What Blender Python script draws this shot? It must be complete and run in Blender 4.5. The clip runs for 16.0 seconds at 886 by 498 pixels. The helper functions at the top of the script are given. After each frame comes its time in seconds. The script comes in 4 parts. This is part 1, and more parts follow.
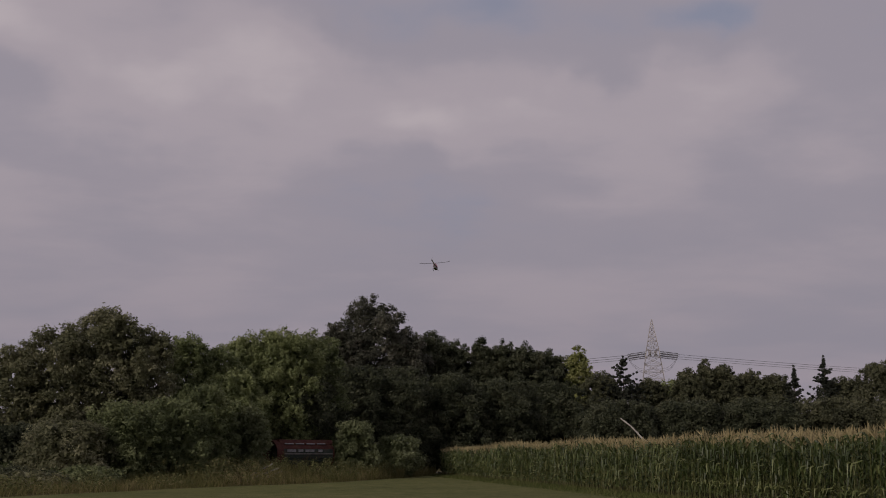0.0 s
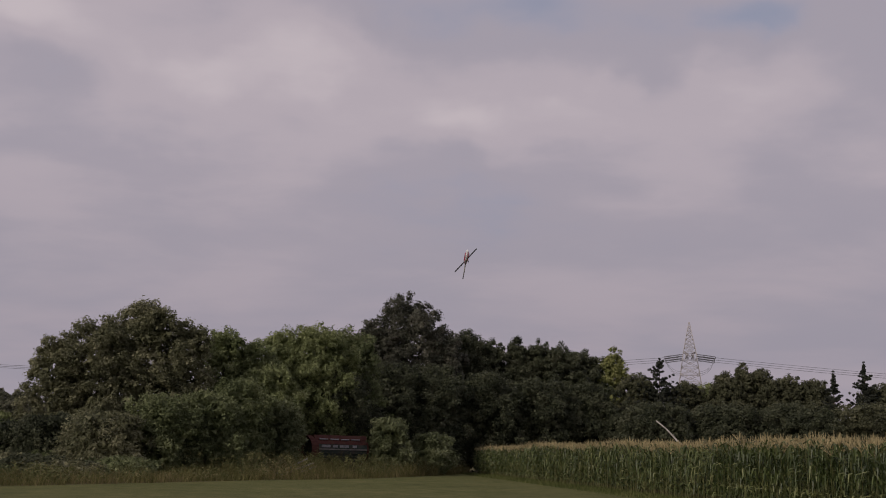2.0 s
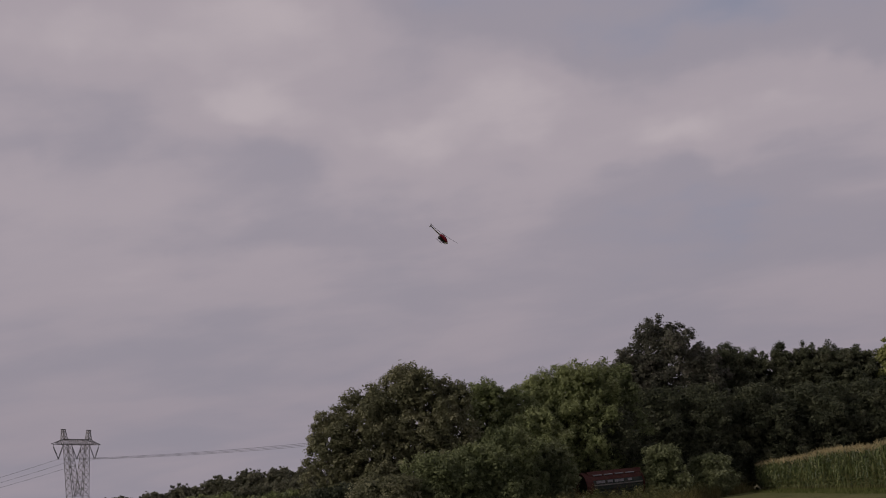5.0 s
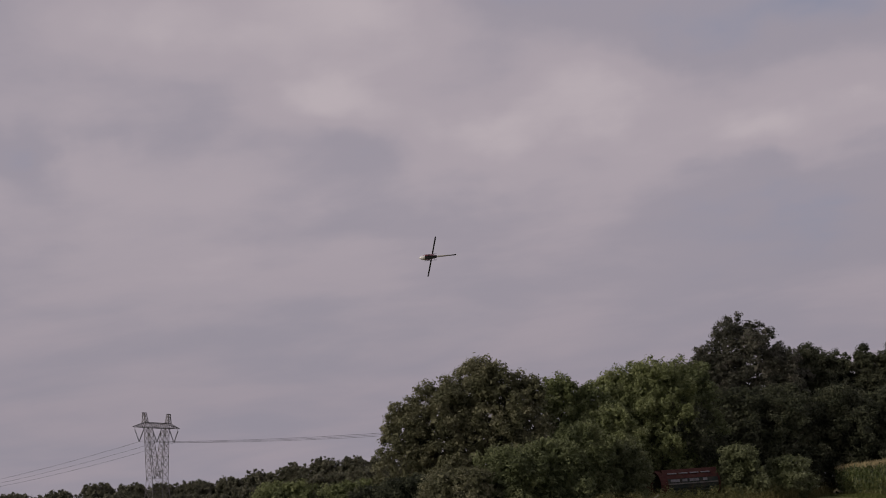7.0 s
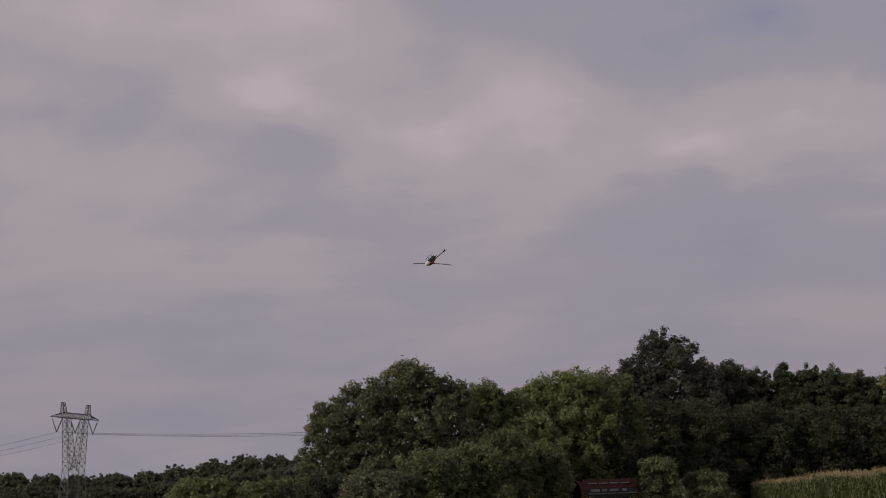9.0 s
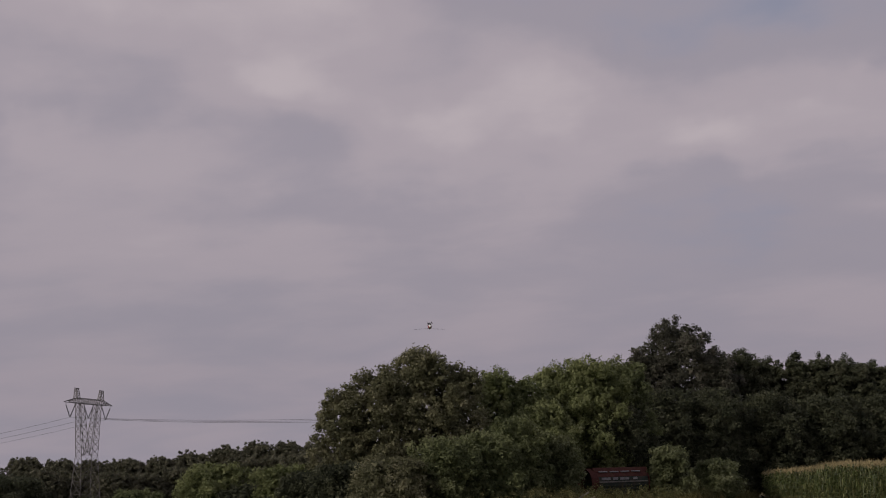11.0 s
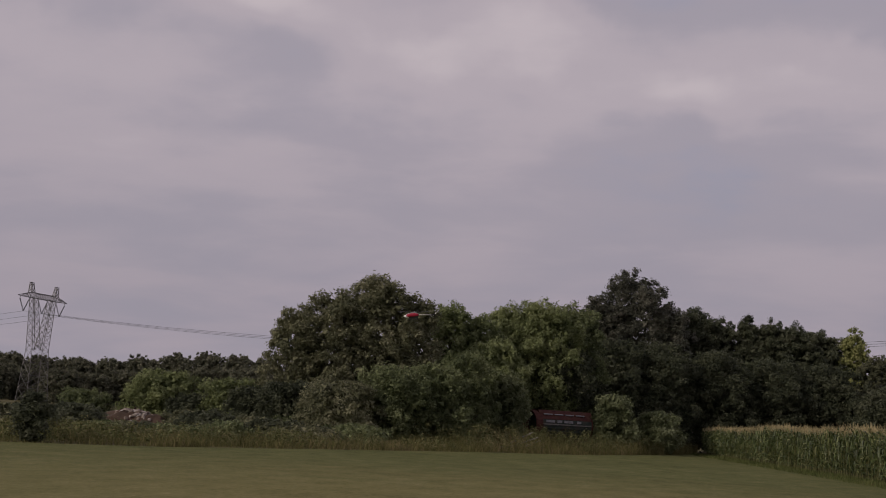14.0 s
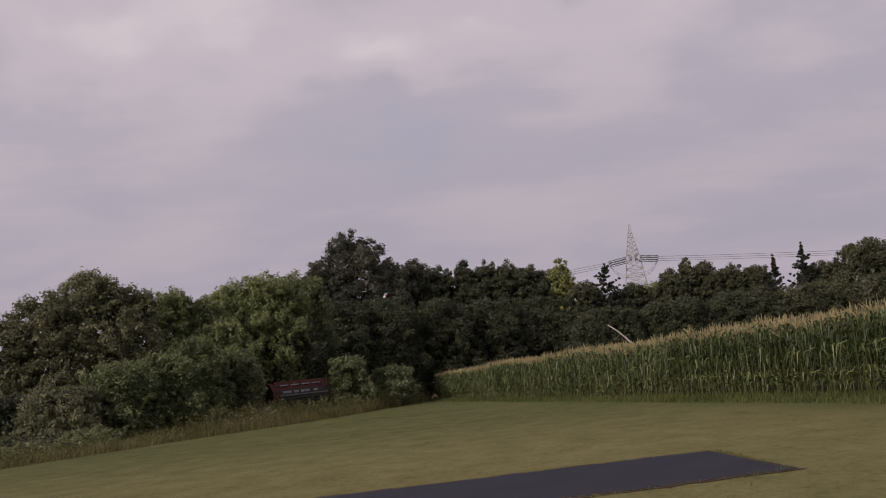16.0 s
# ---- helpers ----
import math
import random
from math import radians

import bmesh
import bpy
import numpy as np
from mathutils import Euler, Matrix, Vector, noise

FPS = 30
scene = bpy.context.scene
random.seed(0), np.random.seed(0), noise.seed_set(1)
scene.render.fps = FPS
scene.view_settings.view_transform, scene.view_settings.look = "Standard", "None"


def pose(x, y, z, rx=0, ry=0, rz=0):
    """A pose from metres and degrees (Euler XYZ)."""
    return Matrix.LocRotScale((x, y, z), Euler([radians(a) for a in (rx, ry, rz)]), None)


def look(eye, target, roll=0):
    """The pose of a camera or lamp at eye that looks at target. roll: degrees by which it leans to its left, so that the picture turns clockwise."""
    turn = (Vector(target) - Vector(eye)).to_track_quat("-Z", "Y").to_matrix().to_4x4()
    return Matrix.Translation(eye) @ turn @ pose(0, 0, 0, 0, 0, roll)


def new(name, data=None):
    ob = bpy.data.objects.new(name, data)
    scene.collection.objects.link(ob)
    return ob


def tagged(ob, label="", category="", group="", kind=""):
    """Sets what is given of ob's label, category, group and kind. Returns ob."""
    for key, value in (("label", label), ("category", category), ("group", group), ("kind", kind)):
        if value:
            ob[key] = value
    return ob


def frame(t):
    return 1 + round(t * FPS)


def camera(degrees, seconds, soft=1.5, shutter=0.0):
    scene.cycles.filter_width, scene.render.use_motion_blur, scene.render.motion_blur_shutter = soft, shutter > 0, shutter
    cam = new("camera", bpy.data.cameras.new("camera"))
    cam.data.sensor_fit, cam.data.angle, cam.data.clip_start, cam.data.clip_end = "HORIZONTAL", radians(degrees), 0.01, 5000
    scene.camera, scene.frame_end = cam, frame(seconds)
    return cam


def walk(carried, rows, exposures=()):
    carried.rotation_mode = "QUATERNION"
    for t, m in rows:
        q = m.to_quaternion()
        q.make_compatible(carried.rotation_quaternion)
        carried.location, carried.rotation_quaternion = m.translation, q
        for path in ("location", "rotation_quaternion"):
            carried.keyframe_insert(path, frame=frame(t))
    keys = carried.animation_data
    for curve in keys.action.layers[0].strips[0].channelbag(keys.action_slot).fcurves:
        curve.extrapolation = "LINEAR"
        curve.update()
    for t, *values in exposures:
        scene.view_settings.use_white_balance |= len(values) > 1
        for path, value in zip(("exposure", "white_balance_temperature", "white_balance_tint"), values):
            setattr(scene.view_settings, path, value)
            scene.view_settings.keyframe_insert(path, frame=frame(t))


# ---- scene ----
cam = camera(44.65, 16.0, soft=1.0)
EYE, TILT = 1.6, 10.95
# seconds, yaw, pitch, roll: the camera is held by someone who stands still and turns
ROWS = [
    (0, 0.00, 0.00, -0.00),
    (0.5, 0.31, 0.59, -0.85),
    (1, 1.34, 0.75, -0.77),
    (1.5, 1.86, -0.42, -0.88),
    (2, 1.97, -0.10, -0.91),
    (2.5, 2.09, -0.53, -0.83),
    (3, 2.66, -0.44, -0.34),
    (3.5, 4.62, 0.11, 0.03),
    (4, 7.19, 2.35, 2.35),
    (4.5, 10.33, 4.86, 5.27),
    (5, 14.70, 2.76, 8.86),
    (7.5, 18.92, 3.13, 7.58),
    (8, 17.49, 3.36, 6.65),
    (10.5, 14.31, 2.00, 4.78),
    (11, 15.66, 2.12, 4.88),
    (11.5, 16.26, 2.64, 4.18),
    (12, 17.00, 3.52, 3.44),
    (12.5, 18.55, 4.86, 3.01),
    (13, 19.57, 1.99, 2.10),
    (13.5, 17.73, -0.48, 0.96),
    (14, 13.85, -1.55, -0.75),
    (14.5, 8.16, -0.90, -0.77),
    (15, 3.86, -1.76, 1.65),
    (15.5, -0.80, -3.17, 7.11),
    (16, -1.49, -3.99, 6.06),
]
EXPOSURES = [(0.0, -0.15), (0.4, 0.2), (1.0, 0.25), (1.5, 0.12), (2.0, 0.12), (3.0, 0.12), (3.5, 0.2), (4.5, 0.05), (5.0, -0.08), (7.5, -0.03), (8.0, -0.12), (10.5, -0.08), (12.0, 0.0), (12.5, -0.2), (13.0, -0.2), (13.5, -0.07), (14.0, 0.08), (14.5, 0.3), (16.0, 0.4)]
walk(cam, [(t, pose(0, 0, EYE, TILT) @ pose(0, 0, 0, 90 + pitch, roll, yaw)) for t, yaw, pitch, roll in ROWS], EXPOSURES)

# ---- world and sun ----
SUN_AZIMUTH, SUN_HEIGHT = -142.0, 25.0


# bearing, height, width and depth in degrees, and thickness of the cloud banks (minus: thin places)
CLOUD_BANKS = [
    (-15.8, 18.6, 4.2, 1.8, 0.6),
    (-9.4, 20.1, 3.6, 2.1, 0.5),
    (-1.5, 17.8, 3.3, 1.4, 0.6),
    (7.4, 18.3, 3.6, 1.2, .7),
    (14.7, 18.9, 3.3, 1.5, 1),
    (-9.9, 15.4, 2.7, 1.2, .5),
    (3.0, 22.6, 5.0, 1.3, -.7),
    (14.7, 22.8, 2.7, 0.9, -1),
    (-18.8, 14.3, 3.6, 1.2, -.5),
    (9.0, 20.5, 2.7, 1.5, -.6),
    (-1.2, 14.4, 6.0, 1.5, -.4),
    (10.8, 14.9, 3.6, 1.2, .5),
    (-25.2, 21.8, 3.9, 1.4, 1),
    (-17.5, 19.3, 4.2, 1.5, 0.7),
    (-10.2, 21.2, 3.3, 1.8, 0.7),
    (-0.2, 17.8, 4.2, 1.4, 0.5),
    (-35.4, 25.4, 5.1, 1.8, .9),
    (-37.0, 18.7, 1.7, 1.2, .6),
    (-22.1, 26.5, 3.6, 1.8, .7),
    (-13.5, 27.2, 5.0, 1.6, -0.85),
    (-23.7, 19.4, 1.6, 0.8, -.5),
    (-29.6, 22.6, 2.4, 0.9, -.35),
    (-33.2, 20.7, 2.6, 1.2, -.35),
    (0.4, 25.0, 6.0, 1.6, -.75),
    (-40.3, 18.9, 2.7, 1.2, -.7),
    (-4.6, 22.5, 2.0, 2.4, -.4),
    (-27.5, 11.5, 7.5, 1.8, .4),
    (-4.8, 13.8, 7.5, 2.4, -.3),
    (-36.0, 15.0, 7.0, 2.6, .4),
    (-27.0, 23.5, 6.0, 2.4, .45),
    (-30.0, 17.5, 5.0, 1.6, .35),
]


def sky():
    world = bpy.data.worlds.new("sky")
    scene.world = world
    world.use_nodes = True
    nt = world.node_tree
    nt.nodes.clear()
    N, L = nt.nodes.new, nt.links.new

    def math_node(op, a, b=None, c=None):
        n = N("ShaderNodeMath")
        n.operation = op
        for i, v in enumerate((a, b, c)):
            if v is None:
                continue
            if isinstance(v, (int, float)):
                n.inputs[i].default_value = v
            else:
                L(v, n.inputs[i])
        return n.outputs[0]

    tc = N("ShaderNodeTexCoord")
    sep = N("ShaderNodeSeparateXYZ")
    L(tc.outputs["Generated"], sep.inputs[0])
    up = math_node("ADD", math_node("MAXIMUM", sep.outputs[2], 0.0), 0.16)
    comb = N("ShaderNodeCombineXYZ")
    L(math_node("DIVIDE", sep.outputs[0], up), comb.inputs[0])
    L(math_node("DIVIDE", sep.outputs[1], up), comb.inputs[1])
    turned = N("ShaderNodeMapping")
    turned.inputs["Rotation"].default_value = (0, 0, radians(-20))
    turned.inputs["Scale"].default_value = (1.0, 1.25, 1.0)
    turned.inputs["Location"].default_value = (3.1, 0.7, 0.0)
    L(comb.outputs[0], turned.inputs[0])

    def noise_node(scale, detail, rough, dist=0.0):
        n = N("ShaderNodeTexNoise")
        n.inputs["Scale"].default_value = scale
        n.inputs["Detail"].default_value = detail
        n.inputs["Roughness"].default_value = rough
        n.inputs["Distortion"].default_value = dist
        L(turned.outputs[0], n.inputs["Vector"])
        return n.outputs["Fac"]

    def ramp(fac, stops):
        n = N("ShaderNodeValToRGB")
        n.color_ramp.interpolation = "EASE"
        while len(n.color_ramp.elements) < len(stops):
            n.color_ramp.elements.new(0.5)
        for e, (p, col) in zip(n.color_ramp.elements, stops):
            e.position, e.color = p, (*col, 1)
        L(fac, n.inputs[0])
        return n.outputs[0]

    def mix(fac, a, b):
        n = N("ShaderNodeMix")
        n.data_type = "RGBA"
        L(fac, n.inputs[0])
        L(a, n.inputs[6])
        L(b, n.inputs[7])
        return n.outputs[2]

    air = N("ShaderNodeTexSky")
    air.sky_type, air.sun_disc = "NISHITA", False
    air.sun_elevation, air.sun_rotation = radians(SUN_HEIGHT), radians(SUN_AZIMUTH)
    dim = N("ShaderNodeVectorMath")
    dim.operation = "SCALE"
    dim.inputs["Scale"].default_value = 0.07
    L(air.outputs[0], dim.inputs[0])
    body = noise_node(1.5, 5.0, 0.5, 0.2)
    fine = noise_node(4.2, 5.0, 0.52, 0.2)
    wide = noise_node(0.6, 2.0, 0.5)
    # bearing and height in degrees, ruffled so that the cloud edges are uneven
    ruffle = N("ShaderNodeTexNoise")
    ruffle.inputs["Scale"].default_value, ruffle.inputs["Detail"].default_value = 9.0, 4.0
    L(tc.outputs["Generated"], ruffle.inputs["Vector"])
    rsep = N("ShaderNodeSeparateColor")
    L(ruffle.outputs["Color"], rsep.inputs[0])
    bearing = math_node("MULTIPLY", math_node("ARCTAN2", sep.outputs[0], sep.outputs[1]), 57.2958)
    bearing = math_node("MULTIPLY_ADD", math_node("SUBTRACT", rsep.outputs[0], 0.5), 9.0, bearing)
    rise = math_node("MULTIPLY", math_node("ARCSINE", sep.outputs[2]), 57.2958)
    rise = math_node("MULTIPLY_ADD", math_node("SUBTRACT", rsep.outputs[1], 0.5), 5.0, rise)
    banks = None
    for az, el, w, h, amount in CLOUD_BANKS:
        a = math_node("MULTIPLY", math_node("SUBTRACT", bearing, az), 0.85 / w)
        e = math_node("MULTIPLY", math_node("SUBTRACT", rise, el), 0.85 / h)
        q = math_node("MULTIPLY_ADD", a, a, math_node("MULTIPLY", e, e))
        g = math_node("MULTIPLY", math_node("POWER", 2.718, math_node("MULTIPLY", q, -1.0)), amount * 0.085)
        banks = g if banks is None else math_node("ADD", banks, g)
    sheet = math_node("ADD", math_node("MULTIPLY", body, 0.22), math_node("ADD", math_node("MULTIPLY", fine, 0.09), math_node("MULTIPLY", wide, 0.10)))
    sheet = math_node("ADD", math_node("ADD", sheet, 0.308), banks)
    cloud = ramp(sheet, [(0.40, (0.285, 0.285, 0.365)), (0.485, (0.330, 0.300, 0.350)), (0.56, (0.405, 0.355, 0.395)), (0.64, (0.485, 0.425, 0.455))])
    low = ramp(body, [(0.30, (0.295, 0.272, 0.322)), (0.70, (0.345, 0.302, 0.345))])
    # the cloud sheet flattens into haze towards the horizon
    height = math_node("MULTIPLY_ADD", sep.outputs[2], 5.5, -0.55)
    n = N("ShaderNodeClamp")
    L(height, n.inputs[0])
    covered = mix(n.outputs[0], low, cloud)
    gap = ramp(sheet, [(0.36, (0.42, 0.42, 0.42)), (0.455, (0.0, 0.0, 0.0))])
    gap = math_node("MULTIPLY", gap, n.outputs[0])
    colour = mix(gap, covered, dim.outputs[0])
    bg = N("ShaderNodeBackground")
    L(colour, bg.inputs[0])
    bg.inputs[1].default_value = 1.0
    L(bg.outputs[0], N("ShaderNodeOutputWorld").inputs[0])


def daylight():
    data = bpy.data.lights.new("sun", "SUN")
    data.energy, data.angle, data.color = 1.75, radians(10), (1.0, 0.88, 0.76)
    a, e = radians(SUN_AZIMUTH), radians(SUN_HEIGHT)
    way = Vector((math.sin(a) * math.cos(e), math.cos(a) * math.cos(e), math.sin(e)))
    new("sun", data).matrix_world = look(way * 60 + Vector((0, 0, 20)), (0, 0, 20))


sky()
daylight()


# ---- materials ----
def material(name, colours, rough=0.7, metal=0.0, scale=4.0, detail=4.0, bump=0.0, bump_scale=30.0, vary="", tone=0.32, translucent=0.0, gloss=0.3, stretch=(1, 1, 1), patch=0.0):
    """A procedural surface: noise between the colours at two scales, with random tone for each piece (vary: island or object)."""
    m = bpy.data.materials.new(name)
    m.use_nodes = True
    nt = m.node_tree
    N, L = nt.nodes.new, nt.links.new
    bsdf = nt.nodes["Principled BSDF"]
    tc = N("ShaderNodeTexCoord")
    mp = N("ShaderNodeMapping")
    mp.inputs["Scale"].default_value = stretch
    L(tc.outputs["Object"], mp.inputs[0])
    tex = N("ShaderNodeTexNoise")
    tex.inputs["Scale"].default_value, tex.inputs["Detail"].default_value = scale, detail
    L(mp.outputs[0], tex.inputs["Vector"])
    fac = tex.outputs["Fac"]
    if patch:
        big = N("ShaderNodeTexNoise")
        big.inputs["Scale"].default_value, big.inputs["Detail"].default_value = patch, 3.0
        L(mp.outputs[0], big.inputs["Vector"])
        avg = N("ShaderNodeMath")
        avg.operation = "MULTIPLY_ADD"
        L(big.outputs["Fac"], avg.inputs[0])
        avg.inputs[1].default_value = 0.55
        half = N("ShaderNodeMath")
        half.operation = "MULTIPLY"
        L(fac, half.inputs[0])
        half.inputs[1].default_value = 0.45
        L(half.outputs[0], avg.inputs[2])
        fac = avg.outputs[0]
    if vary:
        if vary == "island":
            rnd = N("ShaderNodeNewGeometry").outputs["Random Per Island"]
        else:
            rnd = N("ShaderNodeObjectInfo").outputs["Random"]
        mx = N("ShaderNodeMath")
        mx.operation = "MULTIPLY_ADD"
        L(rnd, mx.inputs[0])
        mx.inputs[1].default_value = tone
        hf = N("ShaderNodeMath")
        hf.operation = "MULTIPLY"
        L(fac, hf.inputs[0])
        hf.inputs[1].default_value = 1 - tone
        L(hf.outputs[0], mx.inputs[2])
        fac = mx.outputs[0]
    ramp = N("ShaderNodeValToRGB")
    while len(ramp.color_ramp.elements) < len(colours):
        ramp.color_ramp.elements.new(0.5)
    for i, (e, col) in enumerate(zip(ramp.color_ramp.elements, colours)):
        e.position = 0.3 + 0.4 * i / max(1, len(colours) - 1)
        e.color = (*col, 1)
    L(fac, ramp.inputs[0])
    L(ramp.outputs[0], bsdf.inputs["Base Color"])
    bsdf.inputs["Roughness"].default_value = rough
    bsdf.inputs["Metallic"].default_value = metal
    bsdf.inputs["Specular IOR Level"].default_value = gloss
    if bump:
        bt = N("ShaderNodeTexNoise")
        bt.inputs["Scale"].default_value, bt.inputs["Detail"].default_value = bump_scale, 3.0
        L(mp.outputs[0], bt.inputs["Vector"])
        bp = N("ShaderNodeBump")
        bp.inputs["Strength"].default_value, bp.inputs["Distance"].default_value = bump, 0.05
        L(bt.outputs["Fac"], bp.inputs["Height"])
        L(bp.outputs[0], bsdf.inputs["Normal"])
    if translucent:
        tr = N("ShaderNodeBsdfTranslucent")
        L(ramp.outputs[0], tr.inputs[0])
        mxs = N("ShaderNodeMixShader")
        mxs.inputs[0].default_value = translucent
        L(bsdf.outputs[0], mxs.inputs[1])
        L(tr.outputs[0], mxs.inputs[2])
        L(mxs.outputs[0], nt.nodes["Material Output"].inputs[0])
    return m


def leaves(name, *colours):
    return material(name, colours, rough=0.62, scale=0.45, detail=3.0, vary="island", tone=0.2, translucent=0.42, gloss=0.2)


LEAF = {
    "dark": leaves("dark_leaves", (0.035, 0.043, 0.027), (0.080, 0.091, 0.054), (0.152, 0.158, 0.100)),
    "oak": leaves("oak_leaves", (0.041, 0.044, 0.033), (0.096, 0.101, 0.074), (0.193, 0.182, 0.143)),
    "brown": leaves("olive_brown_leaves", (0.074, 0.080, 0.045), (0.168, 0.173, 0.098), (0.307, 0.297, 0.184)),
    "grey": leaves("grey_green_leaves", (0.088, 0.108, 0.049), (0.181, 0.213, 0.094), (0.331, 0.356, 0.170)),
    "mid": leaves("green_leaves", (0.069, 0.086, 0.040), (0.155, 0.182, 0.086), (0.280, 0.304, 0.154)),
    "light": leaves("bright_green_leaves", (0.096, 0.117, 0.050), (0.210, 0.240, 0.107), (0.347, 0.378, 0.181)),
    "yellow": leaves("yellow_green_leaves", (0.134, 0.149, 0.055), (0.268, 0.287, 0.108), (0.403, 0.402, 0.176)),
    "olive": leaves("dull_olive_leaves", (0.046, 0.050, 0.030), (0.104, 0.110, 0.064), (0.190, 0.190, 0.115)),
    "spruce": leaves("spruce_needles", (0.020, 0.027, 0.022), (0.048, 0.054, 0.041), (0.083, 0.090, 0.066)),
    "pale": leaves("pale_green_leaves", (0.082, 0.100, 0.048), (0.160, 0.181, 0.093), (0.258, 0.279, 0.160)),
    # greyer, flatter green: the haze of distance is put into the leaf colour
    "far": leaves("hazed_leaves", (0.079, 0.085, 0.059), (0.137, 0.140, 0.093), (0.209, 0.202, 0.142)),
}
PALE_WOOD = material("bleached_dead_wood", [(0.24, 0.23, 0.21), (0.42, 0.40, 0.37)], rough=0.85, scale=3, bump=0.3, stretch=(1, 1, 0.3))
BARK = material("bark", [(0.05, 0.04, 0.03), (0.11, 0.09, 0.07)], rough=0.9, scale=6, bump=0.6, bump_scale=20, stretch=(1, 1, 0.25))
PALE_BARK = material("weathered_pale_wood", [(0.11, 0.105, 0.095), (0.23, 0.22, 0.20)], rough=0.85, scale=3, bump=0.4, stretch=(1, 1, 0.3))
FIELD = material("weedy_soil", [(0.05, 0.05, 0.022), (0.09, 0.08, 0.035), (0.13, 0.11, 0.06)], rough=0.95, scale=0.8, detail=8, bump=0.6, bump_scale=5, gloss=0.1, patch=0.05)
ASPHALT = material("asphalt", [(0.034, 0.034, 0.047), (0.054, 0.052, 0.070)], rough=0.85, scale=30, detail=6, bump=0.5, bump_scale=160, patch=0.8, gloss=0.12)
WEED = material("tall_grass", [(0.066, 0.072, 0.025), (0.132, 0.127, 0.049), (0.230, 0.190, 0.098)], rough=0.85, scale=0.5, detail=4, vary="island", translucent=0.25, gloss=0.1, patch=0.12)
TUFT = material("short_grass_blades", [(0.100, 0.098, 0.036), (0.155, 0.143, 0.058), (0.22, 0.19, 0.092)], rough=0.9, scale=0.2, detail=3, vary="island", translucent=0.2, gloss=0.05)
MARGIN = material("green_margin_grass", [(0.052, 0.070, 0.022), (0.098, 0.116, 0.040), (0.155, 0.155, 0.064)], rough=0.85, scale=0.4, detail=4, vary="island", translucent=0.25, gloss=0.1)
WEED_LEAF = material("weed_leaves", [(0.055, 0.065, 0.025), (0.120, 0.128, 0.050), (0.225, 0.200, 0.100)], rough=0.75, scale=0.3, detail=3, vary="island", translucent=0.25, gloss=0.15)
CORN_LEAF = material("corn_leaves", [(0.030, 0.044, 0.014), (0.056, 0.078, 0.026), (0.118, 0.150, 0.052), (0.235, 0.245, 0.105)], rough=0.45, scale=1.2, detail=3, vary="island", translucent=0.25, gloss=0.35)
CORN_STALK = material("corn_stalks", [(0.060, 0.072, 0.022), (0.120, 0.118, 0.046)], rough=0.6, scale=2, vary="object")
TASSEL = material("corn_tassels", [(0.25, 0.205, 0.105), (0.40, 0.335, 0.185)], rough=0.8, scale=2, vary="island", translucent=0.15)
STEEL = material("galvanised_steel", [(0.24, 0.22, 0.22), (0.40, 0.37, 0.37)], rough=0.55, metal=0.3, scale=0.6)
DARK_STEEL = material("weathered_steel", [(0.10, 0.095, 0.095), (0.18, 0.17, 0.17)], rough=0.6, metal=0.3, scale=0.6)
WIRE = material("conductor_wire", [(0.10, 0.10, 0.11), (0.14, 0.14, 0.15)], rough=0.6, metal=0.4)
RUST = material("rusty_red_paint", [(0.040, 0.013, 0.011), (0.072, 0.022, 0.017), (0.075, 0.038, 0.024)], rough=0.8, scale=3, detail=6, bump=0.3)
TEAL = material("faded_teal_paint", [(0.022, 0.032, 0.027), (0.036, 0.048, 0.040), (0.060, 0.050, 0.040)], rough=0.75, scale=2.5, detail=6, bump=0.2)
CHALK = material("chalky_white_paint", [(0.180, 0.180, 0.188), (0.315, 0.315, 0.323)], rough=0.8, scale=5)
TYRE = material("old_rubber", [(0.015, 0.015, 0.015), (0.04, 0.038, 0.035)], rough=0.9, scale=5)
RUBBLE = material("weathered_rubble", [(0.12, 0.09, 0.07), (0.26, 0.22, 0.19), (0.42, 0.40, 0.38)], rough=0.9, scale=1.5, vary="object")
SOIL = material("bare_soil", [(0.040, 0.026, 0.018), (0.085, 0.055, 0.040)], rough=0.95, scale=1.2, detail=8, bump=0.7, bump_scale=6)
RED = material("red_canopy_paint", [(0.26, 0.010, 0.030), (0.36, 0.016, 0.044)], rough=0.28, scale=6, gloss=0.5)
CANOPY = material("grey_canopy_paint", [(0.30, 0.30, 0.31), (0.42, 0.42, 0.43)], rough=0.35, scale=6, gloss=0.5)
WHITE = material("white_canopy_paint", [(0.72, 0.72, 0.70), (0.82, 0.82, 0.80)], rough=0.3, scale=6, gloss=0.5)
YELLOW = material("cream_boom_paint", [(0.26, 0.25, 0.22), (0.36, 0.35, 0.30)], rough=0.3, scale=6, gloss=0.5)
CARBON = material("carbon_fibre", [(0.012, 0.012, 0.014), (0.03, 0.03, 0.034)], rough=0.4, scale=40, gloss=0.5)
BRIGHT = material("brushed_aluminium", [(0.45, 0.45, 0.47), (0.6, 0.6, 0.62)], rough=0.35, metal=0.9, scale=20)


